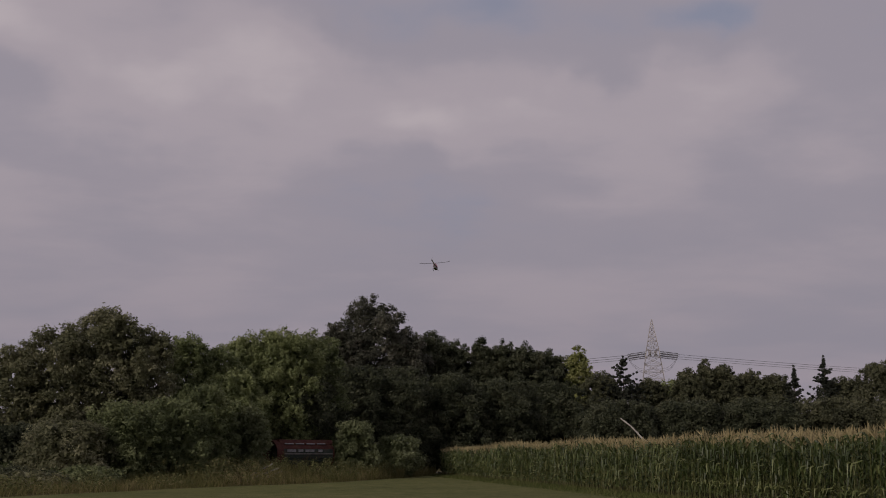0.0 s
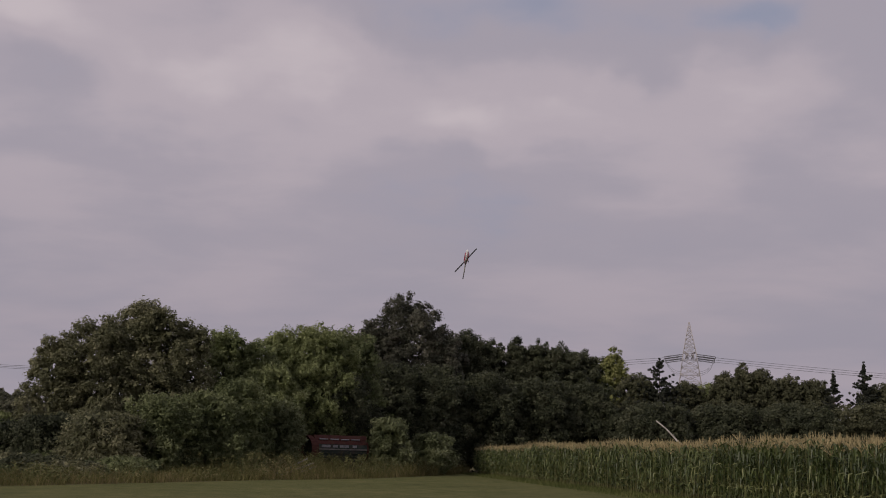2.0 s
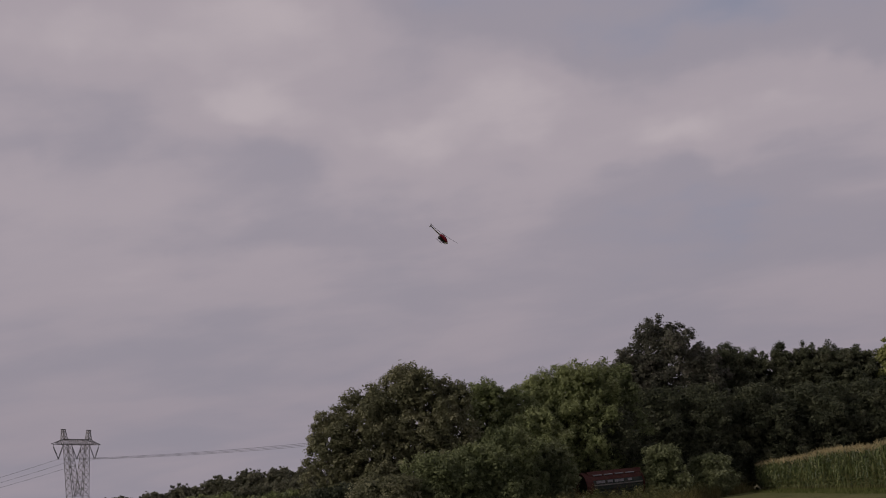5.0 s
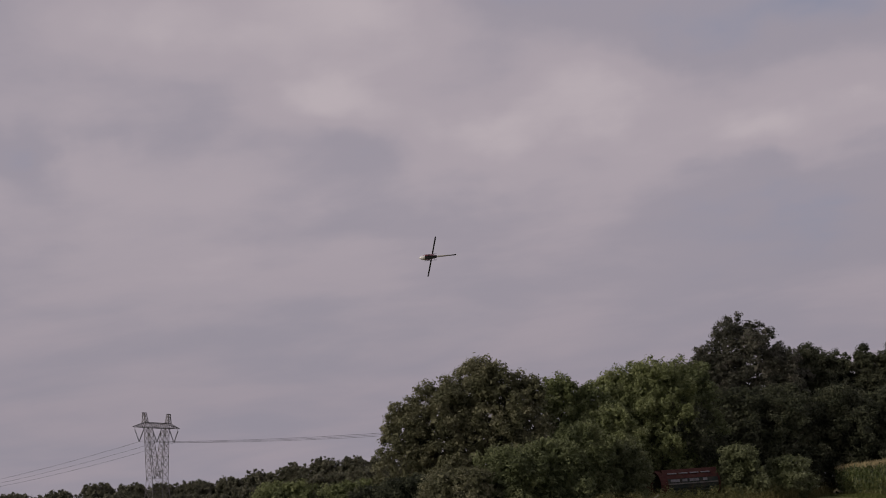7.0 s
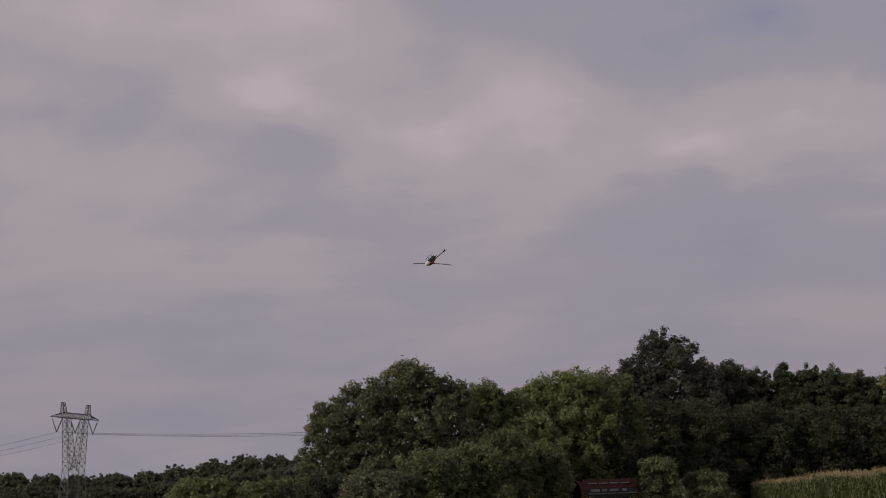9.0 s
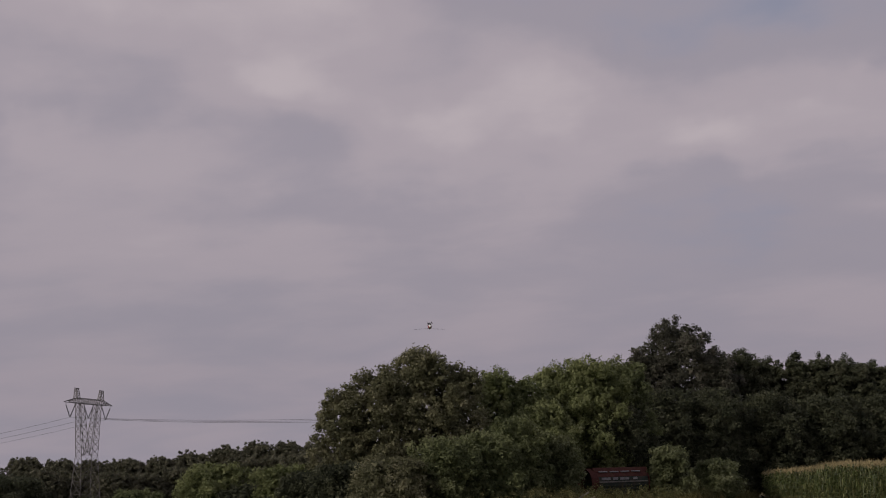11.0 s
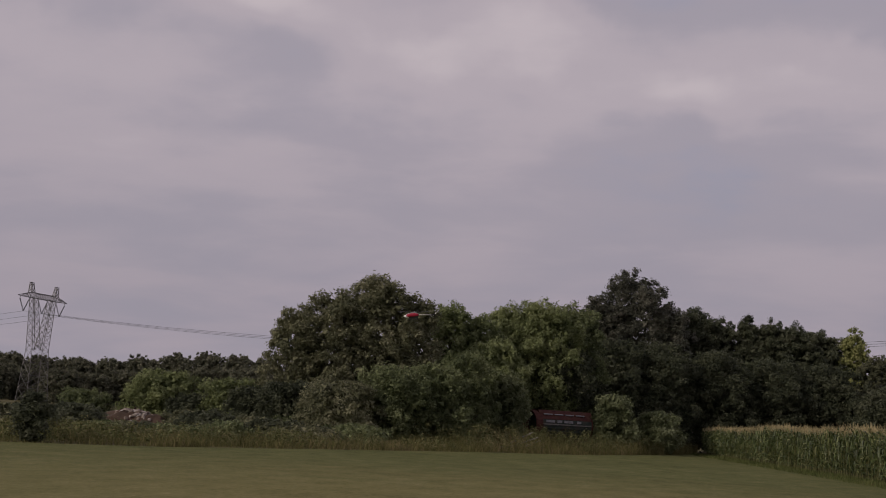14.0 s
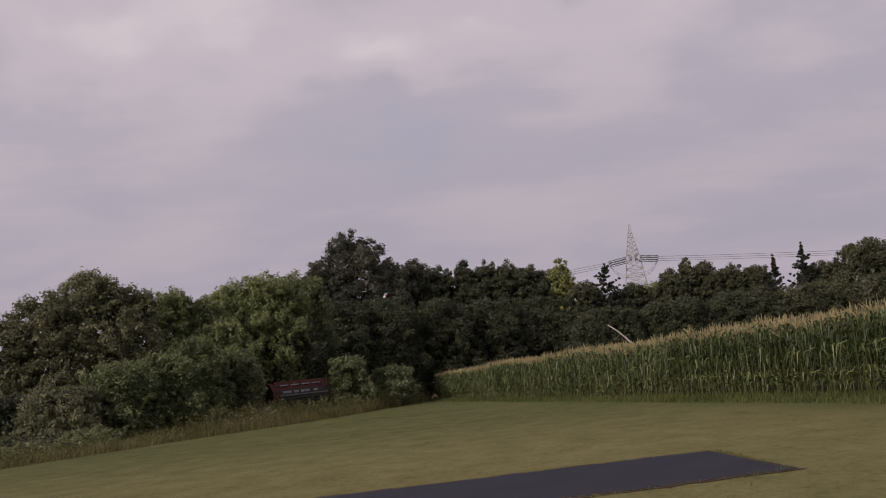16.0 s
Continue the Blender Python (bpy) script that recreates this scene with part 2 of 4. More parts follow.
def lawn_material():
    """Mown grass: worn and dry round the asphalt strip, greener towards the uncut margins."""
    m = bpy.data.materials.new("mown_grass")
    m.use_nodes = True
    nt = m.node_tree
    N, L = nt.nodes.new, nt.links.new
    bsdf = nt.nodes["Principled BSDF"]
    pos = N("ShaderNodeTexCoord").outputs["Object"]

    def noise_node(scale, detail, stretch, rough=0.55):
        mp = N("ShaderNodeMapping")
        mp.inputs["Scale"].default_value = stretch
        L(pos, mp.inputs[0])
        n = N("ShaderNodeTexNoise")
        n.inputs["Scale"].default_value, n.inputs["Detail"].default_value, n.inputs["Roughness"].default_value = scale, detail, rough
        L(mp.outputs[0], n.inputs["Vector"])
        return n.outputs["Fac"]

    def sums(op, a, b, c=None):
        n = N("ShaderNodeMath")
        n.operation = op
        for i, v in enumerate((a, b, c)):
            if isinstance(v, (int, float)):
                n.inputs[i].default_value = v
            elif v is not None:
                L(v, n.inputs[i])
        return n.outputs[0]

    def step(v, lo, hi):
        n = N("ShaderNodeMapRange")
        n.interpolation_type = "SMOOTHSTEP"
        n.inputs[1].default_value, n.inputs[2].default_value = lo, hi
        L(v, n.inputs[0])
        return n.outputs[0]

    def ramp(fac, colours, lo, hi):
        n = N("ShaderNodeValToRGB")
        while len(n.color_ramp.elements) < len(colours):
            n.color_ramp.elements.new(0.5)
        for i, (e, col) in enumerate(zip(n.color_ramp.elements, colours)):
            e.position, e.color = lo + (hi - lo) * i / (len(colours) - 1), (*col, 1)
        L(fac, n.inputs[0])
        return n.outputs[0]

    fine = noise_node(8.0, 9.0, (1.0, 0.6, 1.0), 0.8)
    tufts = noise_node(1.1, 6.0, (1.0, 0.55, 1.0), 0.62)
    patch = noise_node(0.12, 4.0, (0.8, 1.2, 1.0))
    mottle = sums("ADD", sums("MULTIPLY", fine, 0.5), sums("MULTIPLY_ADD", tufts, 0.32, sums("MULTIPLY", patch, 0.18)))
    dry = ramp(mottle, [(0.080, 0.077, 0.028), (0.148, 0.137, 0.054), (0.190, 0.170, 0.072), (0.262, 0.222, 0.112)], 0.37, 0.63)
    lush = ramp(mottle, [(0.040, 0.050, 0.016), (0.078, 0.090, 0.031), (0.112, 0.118, 0.044), (0.165, 0.150, 0.068)], 0.38, 0.62)
    sep = N("ShaderNodeSeparateXYZ")
    L(pos, sep.inputs[0])
    dx, dy = sums("ADD", sep.outputs[0], 1.0), sums("SUBTRACT", sep.outputs[1], 17.0)
    away = sums("SQRT", sums("ADD", sums("MULTIPLY", dx, dx), sums("MULTIPLY", dy, dy)), 0.0)
    away = sums("MULTIPLY_ADD", sums("SUBTRACT", patch, 0.5), 26.0, away)
    to_corn = sums("ADD", sep.outputs[0], sums("MULTIPLY_ADD", sep.outputs[1], 0.1548, -15.8))
    to_corn = sums("MULTIPLY_ADD", sums("SUBTRACT", tufts, 0.5), 5.0, to_corn)
    green = sums("MAXIMUM", sums("MULTIPLY", step(away, 5.0, 27.0), 0.85), step(to_corn, -4.5, -1.2))
    mx = N("ShaderNodeMix")
    mx.data_type = "RGBA"
    L(green, mx.inputs[0])
    L(dry, mx.inputs[6])
    L(lush, mx.inputs[7])
    L(mx.outputs[2], bsdf.inputs["Base Color"])
    bsdf.inputs["Roughness"].default_value, bsdf.inputs["Specular IOR Level"].default_value = 0.95, 0.08
    bp = N("ShaderNodeBump")
    bp.inputs["Strength"].default_value, bp.inputs["Distance"].default_value = 0.8, 0.04
    L(noise_node(9.0, 4.0, (0.7, 1.0, 1.0)), bp.inputs["Height"])
    L(bp.outputs[0], bsdf.inputs["Normal"])
    return m


LAWN = lawn_material()


# ---- small builders ----
def link_mesh(name, verts, faces, mat, parent=None, label="", smooth=False):
    me = bpy.data.meshes.new(name)
    me.from_pydata(verts if isinstance(verts, list) else verts.tolist(), [], faces if isinstance(faces, list) else faces.tolist())
    me.materials.append(mat)
    if smooth:
        me.polygons.foreach_set("use_smooth", [True] * len(me.polygons))
    me.update()
    ob = new(name, me)
    if parent is not None:
        ob.parent = parent
    return tagged(ob, label)


def part(name, bm, mat, parent, label="", smooth=False):
    me = bpy.data.meshes.new(name)
    bm.normal_update()
    bm.to_mesh(me)
    bm.free()
    me.materials.append(mat)
    if smooth:
        me.polygons.foreach_set("use_smooth", [True] * len(me.polygons))
    ob = new(name, me)
    if parent is not None:
        ob.parent = parent
    return tagged(ob, label)


def empty(name, m, label, category, group="", kind=""):
    ob = new(name)
    ob.empty_display_size = 0.3
    ob.matrix_basis = m
    return tagged(ob, label, category, group, kind)


def spot(azimuth, d, z=0.0):
    """The place at that bearing (degrees to the right of straight ahead) and distance."""
    a = radians(azimuth)
    return Vector((d * math.sin(a), d * math.cos(a), z))


def add_tube(bm, a, b, r0, r1, n=6):
    a, b = Vector(a), Vector(b)
    d = (b - a).normalized()
    u = d.orthogonal().normalized()
    w = d.cross(u)
    rings = []
    for c, r in ((a, r0), (b, r1)):
        rings.append([bm.verts.new(c + (u * math.cos(2 * math.pi * i / n) + w * math.sin(2 * math.pi * i / n)) * r) for i in range(n)])
    for i in range(n):
        bm.faces.new((rings[0][i], rings[0][(i + 1) % n], rings[1][(i + 1) % n], rings[1][i]))
    bm.faces.new(rings[0][::-1])
    bm.faces.new(rings[1])


def add_box(bm, lo, hi):
    v = [bm.verts.new((x, y, z)) for x in (lo[0], hi[0]) for y in (lo[1], hi[1]) for z in (lo[2], hi[2])]
    for f in ((0, 1, 3, 2), (4, 6, 7, 5), (0, 4, 5, 1), (2, 3, 7, 6), (0, 2, 6, 4), (1, 5, 7, 3)):
        bm.faces.new([v[i] for i in f])


def add_rings(bm, rings, cap=True):
    rows = [[bm.verts.new(p) for p in ring] for ring in rings]
    n = len(rows[0])
    for a, b in zip(rows, rows[1:]):
        for i in range(n):
            bm.faces.new((a[i], a[(i + 1) % n], b[(i + 1) % n], b[i]))
    if cap:
        bm.faces.new(rows[0][::-1])
        bm.faces.new(rows[-1])


ICO = bmesh.new()
bmesh.ops.create_icosphere(ICO, subdivisions=1, radius=1.0)
ICO_V = np.array([v.co[:] for v in ICO.verts])
ICO_F = np.array([[v.index for v in f.verts] for f in ICO.faces])
ICO.free()


def foliage(centres, radii, count, size, rng, squash=0.85, droop=0.0):
    """Leaves as small pointed blades round clump centres."""
    centres, radii = np.asarray(centres), np.asarray(radii)
    k = np.repeat(np.arange(len(centres)), count)
    n = len(k)
    d = rng.normal(size=(n, 3))
    d[:, 2] += 0.15
    d /= np.linalg.norm(d, axis=1)[:, None]
    r = radii[k] * (0.35 + 0.85 * rng.random(n))
    p = centres[k] + d * r[:, None] * np.array([1, 1, squash])
    nor = d + 0.42 * rng.normal(size=(n, 3)) + np.array([0, 0, 0.40 - droop])
    nor /= np.linalg.norm(nor, axis=1)[:, None]
    u = np.cross(nor, rng.normal(size=(n, 3)))
    u /= np.linalg.norm(u, axis=1)[:, None]
    w = np.cross(nor, u)
    s = (size * (0.55 + 0.9 * rng.random(n)))[:, None]
    blade = np.stack([p - u * s, p + u * s * 0.8 - w * s * 0.62, p + u * s * 0.6 + w * s * 0.62], 1).reshape(-1, 3)
    faces = np.arange(3 * n).reshape(-1, 3)
    return blade, faces.tolist()


def woody(name, rng, h, r, limbs, spread, parent, mat):
    """A tapered, slightly bent trunk, and its limbs."""
    bm = bmesh.new()
    p, steps = Vector((0, 0, -0.15)), 4
    for i in range(steps):
        q = Vector((rng.normal() * 0.12 * r * 6, rng.normal() * 0.12 * r * 6, h * (i + 1) / steps))
        add_tube(bm, p, q, r * (1 - 0.8 * i / steps), r * (1 - 0.8 * (i + 1) / steps), 7)
        p = q
    part("trunk", bm, mat, parent)
    for i in range(limbs):
        z = h * (0.3 + 0.6 * i / max(1, limbs))
        a = 2.4 * i + rng.random()
        bm = bmesh.new()
        tip = Vector((math.cos(a) * spread * 0.75, math.sin(a) * spread * 0.75, z + spread * 0.4))
        mid = Vector((tip.x * 0.5, tip.y * 0.5, z + spread * 0.12))
        add_tube(bm, (0, 0, z), mid, r * 0.4, r * 0.25, 5)
        add_tube(bm, mid, tip, r * 0.25, r * 0.08, 5)
        part("limb", bm, mat, parent)


def broad_tree(seed, az, d, el, width, leaf, label, base=0.12, category="tree", name="tree", leaf_size=0.0, dense=1.0, crown_low=None, lobes=1.0, group="", peak=2.3):
    """A broadleaf tree whose top stands el degrees above eye level; its crown is made of many leafy clumps."""
    rng = np.random.default_rng(seed)
    h = EYE + d * math.tan(radians(el))
    rad = d * math.tan(radians(width / 2))
    ob = empty(name, pose(*spot(az, d), 0, 0, 0), label, category, group)
    woody(name, rng, h * 0.8, max(0.04, 0.016 * h), 5 if h > 4 else 3, rad, ob, BARK)
    low = h * base if crown_low is None else crown_low
    rad *= 1.13
    size = leaf_size or min(0.16, 0.035 + 0.00072 * d)
    tall = h - low

    def profile(q):
        return np.where(q > 0.38, np.sqrt(np.maximum(0.0, 1 - (np.abs(q - 0.38) / 0.62) ** peak)), 0.78 + 0.22 * q / 0.38)

    def lump(a, q):
        return 1 + 0.13 * np.sin(2 * a + seed) + 0.10 * np.sin(3 * a + 7 * q + 2 * seed) + 0.10 * np.sin(5 * a - 11 * q + 3 * seed) + 0.07 * np.sin(9 * a + 17 * q)

    n = int(lobes * min(540, 60 + 15.0 * rad * tall))
    q = rng.random(n) ** 0.85
    a = rng.random(n) * 2 * np.pi
    out = 0.42 + 0.58 * rng.random(n) ** 0.45
    r = rad * profile(q) * lump(a, q) * out
    centres = np.column_stack([np.cos(a) * r, np.sin(a) * r, low + q * tall * (0.93 + 0.07 * rng.random(n))])
    # most clumps gather on rounded boughs
    b = 34
    bq = 0.10 + 0.80 * (np.arange(b) + rng.random(b)) / b
    ba = 2.4 * np.arange(b) + rng.random(b)
    br = rad * profile(bq) * lump(ba, bq)
    size_b = np.minimum(rad, tall * 0.5) * (0.22 + 0.16 * rng.random(b))
    bc = np.column_stack([np.cos(ba) * (br - size_b * 0.75), np.sin(ba) * (br - size_b * 0.75), low + bq * tall - size_b * 0.2])
    own = rng.integers(0, b, n)
    v = rng.normal(size=(n, 3))
    v[:, 2] = np.abs(v[:, 2]) * 1.1 - 0.35
    v[:, :2] += 0.7 * np.column_stack([np.cos(ba), np.sin(ba)])[own]
    v /= np.linalg.norm(v, axis=1)[:, None]
    on = bc[own] + v * (size_b[own] * (0.8 + 0.25 * rng.random(n)))[:, None]
    pick = rng.random(n) < 0.8
    centres[pick] = on[pick]
    centres[:, 2] = np.minimum(centres[:, 2], h - 0.3 - 0.5 * rng.random(n))
    radii = (0.22 + 0.055 * min(rad, tall)) * (0.6 + 0.9 * rng.random(n))
    # leaders that break the outline
    m = 9
    la = rng.random(m) * 2 * np.pi
    lq = 0.72 + 0.24 * rng.random(m)
    lr = rad * profile(lq) * lump(la, lq) * (0.9 + 0.25 * rng.random(m))
    centres = np.concatenate([centres, np.column_stack([np.cos(la) * lr, np.sin(la) * lr, low + lq * tall]), [[0.04 * rad, 0, h - 0.35]]])
    radii = np.concatenate([radii, (0.18 + 0.05 * min(rad, tall)) * (0.7 + 0.6 * rng.random(m)), [0.42]])
    count = int(max(18, min(54, dense * 1.6 * np.mean(radii) ** 2 * 4 / (size * size))))
    verts, faces = foliage(centres, radii, count, size, rng)
    # older foliage inside the crown
    m = int(40 + 2.0 * n)
    iq, ia = 0.03 + 0.87 * rng.random(m), rng.random(m) * 2 * np.pi
    ir = rad * profile(iq) * lump(ia, iq) * 0.75 * np.sqrt(rng.random(m))
    more, extra = foliage(np.column_stack([np.cos(ia) * ir, np.sin(ia) * ir, low + iq * tall]), np.full(m, 0.09 * rad + 0.05), 6, 2.1 * size, rng)
    faces += [tuple(x + len(verts) for x in f) for f in extra]
    verts = np.concatenate([verts, more])
    link_mesh("crown", verts, faces, LEAF[leaf], ob)
    return ob


def conifer(seed, az, d, el, width, label, low=0.48, group=""):
    """A spruce: whorls of drooping boughs round a straight trunk."""
    rng = np.random.default_rng(seed)
    h = EYE + d * math.tan(radians(el))
    rad = d * math.tan(radians(width / 2)) * 1.15
    ob = empty("spruce", pose(*spot(az, d), 0, 0, 0), label, "spruce", group)
    bm = bmesh.new()
    add_tube(bm, (0, 0, -0.1), (0, 0, h * 0.98), 0.014 * h, 0.01, 7)
    part("trunk", bm, BARK, ob)
    centres, radii = [], []
    for k in range(int(40 + 22 * rad)):
        f = rng.random() ** 0.8
        z = h * (low + (1 - low) * (1 - f)) - 0.4
        a = 2.4 * k + rng.random()
        out = rad * (0.06 + 0.94 * f) * (0.35 + 0.85 * rng.random())
        lift = 0.15 + 0.35 * rng.random()
        for q in (0.25, 0.5, 0.75, 1.0):
            centres.append((math.cos(a) * out * q, math.sin(a) * out * q, z + lift * out * q * q))
            radii.append(0.11 + 0.08 * out * (1.15 - q))
    for k in range(4):
        centres.append((0, 0, h - 0.15 - 0.3 * k))
        radii.append(0.10 + 0.04 * k)
    verts, faces = foliage(centres, radii, 18, 0.13, rng, squash=0.6, droop=0.3)
    link_mesh("crown", verts, faces, LEAF["spruce"], ob)
    return ob


# ---- ground ----
EDGE = [(-90, -30), (-44, 8), (-34, 20), (-25.5, 31.2), (-20.6, 38), (-17.0, 48.5), (-12.2, 61.5), (-7.0, 72), (-3.2, 88), (-0.6, 103)]
CORN_A, CORN_B = Vector((-0.3, 104.0, 0)), Vector((22.0, -40.0, 0))


def ground():
    n, reach = 40, 2600.0
    s = np.linspace(-1, 1, n)
    s = np.sign(s) * np.abs(s) ** 2.2 * reach
    verts = [(x, y, 0.0) for y in s for x in s]
    faces = [(j * n + i, j * n + i + 1, (j + 1) * n + i + 1, (j + 1) * n + i) for j in range(n - 1) for i in range(n - 1)]
    tagged(link_mesh("ground", verts, faces, FIELD), "rough weedy farmland soil round the mown field", "ground", kind="structure")
    outline = EDGE + [(CORN_A.x, CORN_A.y), (CORN_B.x, CORN_B.y), (-90, -60)]
    bm = bmesh.new()
    bm.faces.new([bm.verts.new((x, y, 0.012)) for x, y in outline][::-1])
    bmesh.ops.triangulate(bm, faces=bm.faces[:])
    tagged(part("lawn", bm, LAWN, None), "mown yellowish green grass of the flying field", "lawn", kind="structure")
    # asphalt strip with ragged edges
    rng = np.random.default_rng(5)
    far = [(4.25 - 0.25 * i, 17.72 - 0.025 * i + rng.normal() * 0.045) for i in range(46)]
    near = [(4.45 - 0.25 * i, 13.95 - 0.0425 * i + rng.normal() * 0.045) for i in range(46)]
    ring = far + near[::-1]
    bm = bmesh.new()
    top = [bm.verts.new((x, y, 0.035)) for x, y in ring]
    low = [bm.verts.new((x, y, 0.0)) for x, y in ring]
    bm.faces.new(top[::-1]).normal_flip()
    m = len(ring)
    for i in range(m):
        bm.faces.new((top[i], top[(i + 1) % m], low[(i + 1) % m], low[i]))
    bmesh.ops.recalc_face_normals(bm, faces=bm.faces[:])
    lip = bmesh.new()
    outer = [lip.verts.new((x + (0.10 if x > 4.2 else 0.0) + rng.normal() * 0.03, y + (0.28 if y > 15.5 else -0.08) + rng.normal() * 0.03, 0.020)) for x, y in ring]
    inner = [lip.verts.new((x, y, 0.028)) for x, y in ring]
    for i in range(m - 1):
        lip.faces.new((outer[i], outer[i + 1], inner[i + 1], inner[i]))
    bmesh.ops.recalc_face_normals(lip, faces=lip.faces[:])
    tagged(part("runway_edge", lip, SOIL, None), "dark bare soil along the edge of the asphalt", "soil", kind="structure")
    tagged(part("runway", bm, ASPHALT, None), "dark grey asphalt strip with ragged edges in the grass", "runway", kind="structure")


def blades(rng, places, heights, width, lean=0.35):
    """Grass blades: two tapering segments each."""
    n = len(places)
    p = np.column_stack([places, np.zeros(n)])
    a = rng.random(n) * 2 * np.pi
    side = np.column_stack([np.cos(a), np.sin(a), np.zeros(n)])
    b = rng.random(n) * 2 * np.pi
    bend = np.column_stack([np.cos(b), np.sin(b), np.zeros(n)]) * (lean * heights * rng.random(n))[:, None]
    up = np.column_stack([np.zeros(n), np.zeros(n), heights])
    w = side * (width * (0.6 + 0.8 * rng.random(n)))[:, None]
    v = np.stack([p - w, p + w, p + up * 0.55 + bend * 0.3 + w * 0.8, p + up * 0.55 + bend * 0.3 - w * 0.8, p + up + bend], 1).reshape(-1, 3)
    faces = []
    for i in range(n):
        k = 5 * i
        faces += [(k, k + 1, k + 2, k + 3), (k + 3, k + 2, k + 4)]
    return v, faces


def tall_grass():
    rng = np.random.default_rng(8)
    pts, hs, weeds, weed_r = [], [], [], []
    for (x0, y0), (x1, y1) in zip(EDGE[1:], EDGE[2:]):
        length = math.hypot(x1 - x0, y1 - y0)
        nx, ny = -(y1 - y0) / length, (x1 - x0) / length
        n = int(length * 700)
        s, w = rng.random(n), rng.random(n) ** 1.5 * 9.0
        x, y = x0 + (x1 - x0) * s + nx * w, y0 + (y1 - y0) * s + ny * w
        ragged = 0.5 + 0.5 * np.sin(0.9 * x + 1.7 * np.sin(0.6 * y))
        clump = np.sin(x * 0.8 + 2 * np.sin(y * 0.5)) * np.cos(y * 0.55 + x * 0.3)
        keep = (rng.random(n) < 0.6 + 0.4 * clump) & (w > 0.7 * ragged * rng.random(n))
        x, y, w, clump = x[keep], y[keep], w[keep], clump[keep]
        pts.append(np.column_stack([x, y]))
        hs.append((0.24 + 0.26 * np.minimum(1, w / 2.0) + 0.22 * clump) * (0.4 + 0.8 * rng.random(len(x))))
        hs[-1] *= 1.0 + 1.3 * np.clip((y - 60) / 12, 0, 1)
        for i in range(int(length * 17)):
            t, ww = rng.random(), 0.6 + 7 * rng.random()
            weeds.append((x0 + (x1 - x0) * t + nx * ww, y0 + (y1 - y0) * t + ny * ww, (0.15 + 0.5 * rng.random() * min(1, ww / 2)) * (2.2 if y0 > 55 else 1.0)))
            weed_r.append((0.14 + 0.26 * rng.random()) * (1.25 if y0 > 55 else 1.0))
    v, f = blades(rng, np.concatenate(pts), np.maximum(0.1, np.concatenate(hs)), 0.010, 1.0)
    tagged(link_mesh("tall_grass", v, f, WEED), "uncut tall grass between lawn and trees", "grass", kind="stuff")
    v, f = foliage(weeds, weed_r, 44, 0.048, rng, squash=1.2)
    tagged(link_mesh("weeds", v, f, WEED_LEAF), "leafy weeds among the tall grass", "weeds", kind="stuff")


def lawn_tufts():
    rng = np.random.default_rng(9)
    n = 12000
    y = 12.0 + 26 * rng.random(n) ** 1.6
    x = (rng.random(n) - 0.45) * (0.75 * y + 6)
    keep = ~((x < 4.4) & (y > 13.3) & (y < 17.75))
    edge = CORN_A.x + (CORN_A.y - y) * 0.1548
    keep &= x < edge
    pts, hs = np.column_stack([x, y])[keep], (0.015 + 0.02 * rng.random(n))[keep]
    # ragged grass over the edges of the asphalt
    m = 3000
    ex = 4.4 - 11.3 * rng.random(m)
    ey = np.where(rng.random(m) < 0.6, 17.72 + 0.1 * (ex - 4.25) + 0.05 * rng.normal(size=m), 13.93 + 0.17 * (ex - 4.45) + 0.05 * rng.normal(size=m))
    k = 700
    end = np.column_stack([4.36 + 0.05 * rng.normal(size=k), 13.95 + 3.75 * rng.random(k)])
    pts = np.concatenate([pts, np.column_stack([ex, ey]), end])
    hs = np.concatenate([hs, 0.03 + 0.035 * rng.random(m + k)])
    v, f = blades(rng, pts, hs, 0.007, 0.9)
    tagged(link_mesh("lawn_tufts", v, f, TUFT), "short grass blades standing up from the lawn", "grass", kind="stuff")
    pts = []
    for i in range(16000):
        s = rng.random() ** 1.4
        y = 22 + 82 * s
        pts.append((CORN_A.x + (CORN_A.y - y) * 0.1548 + 0.3 - rng.random() ** 1.5 * 2.2, y))
    v, f = blades(rng, np.array(pts), 0.06 + 0.18 * rng.random(len(pts)), 0.012, 0.9)
    tagged(link_mesh("field_margin_grass", v, f, MARGIN), "longer grass along the foot of the corn", "grass", kind="stuff")


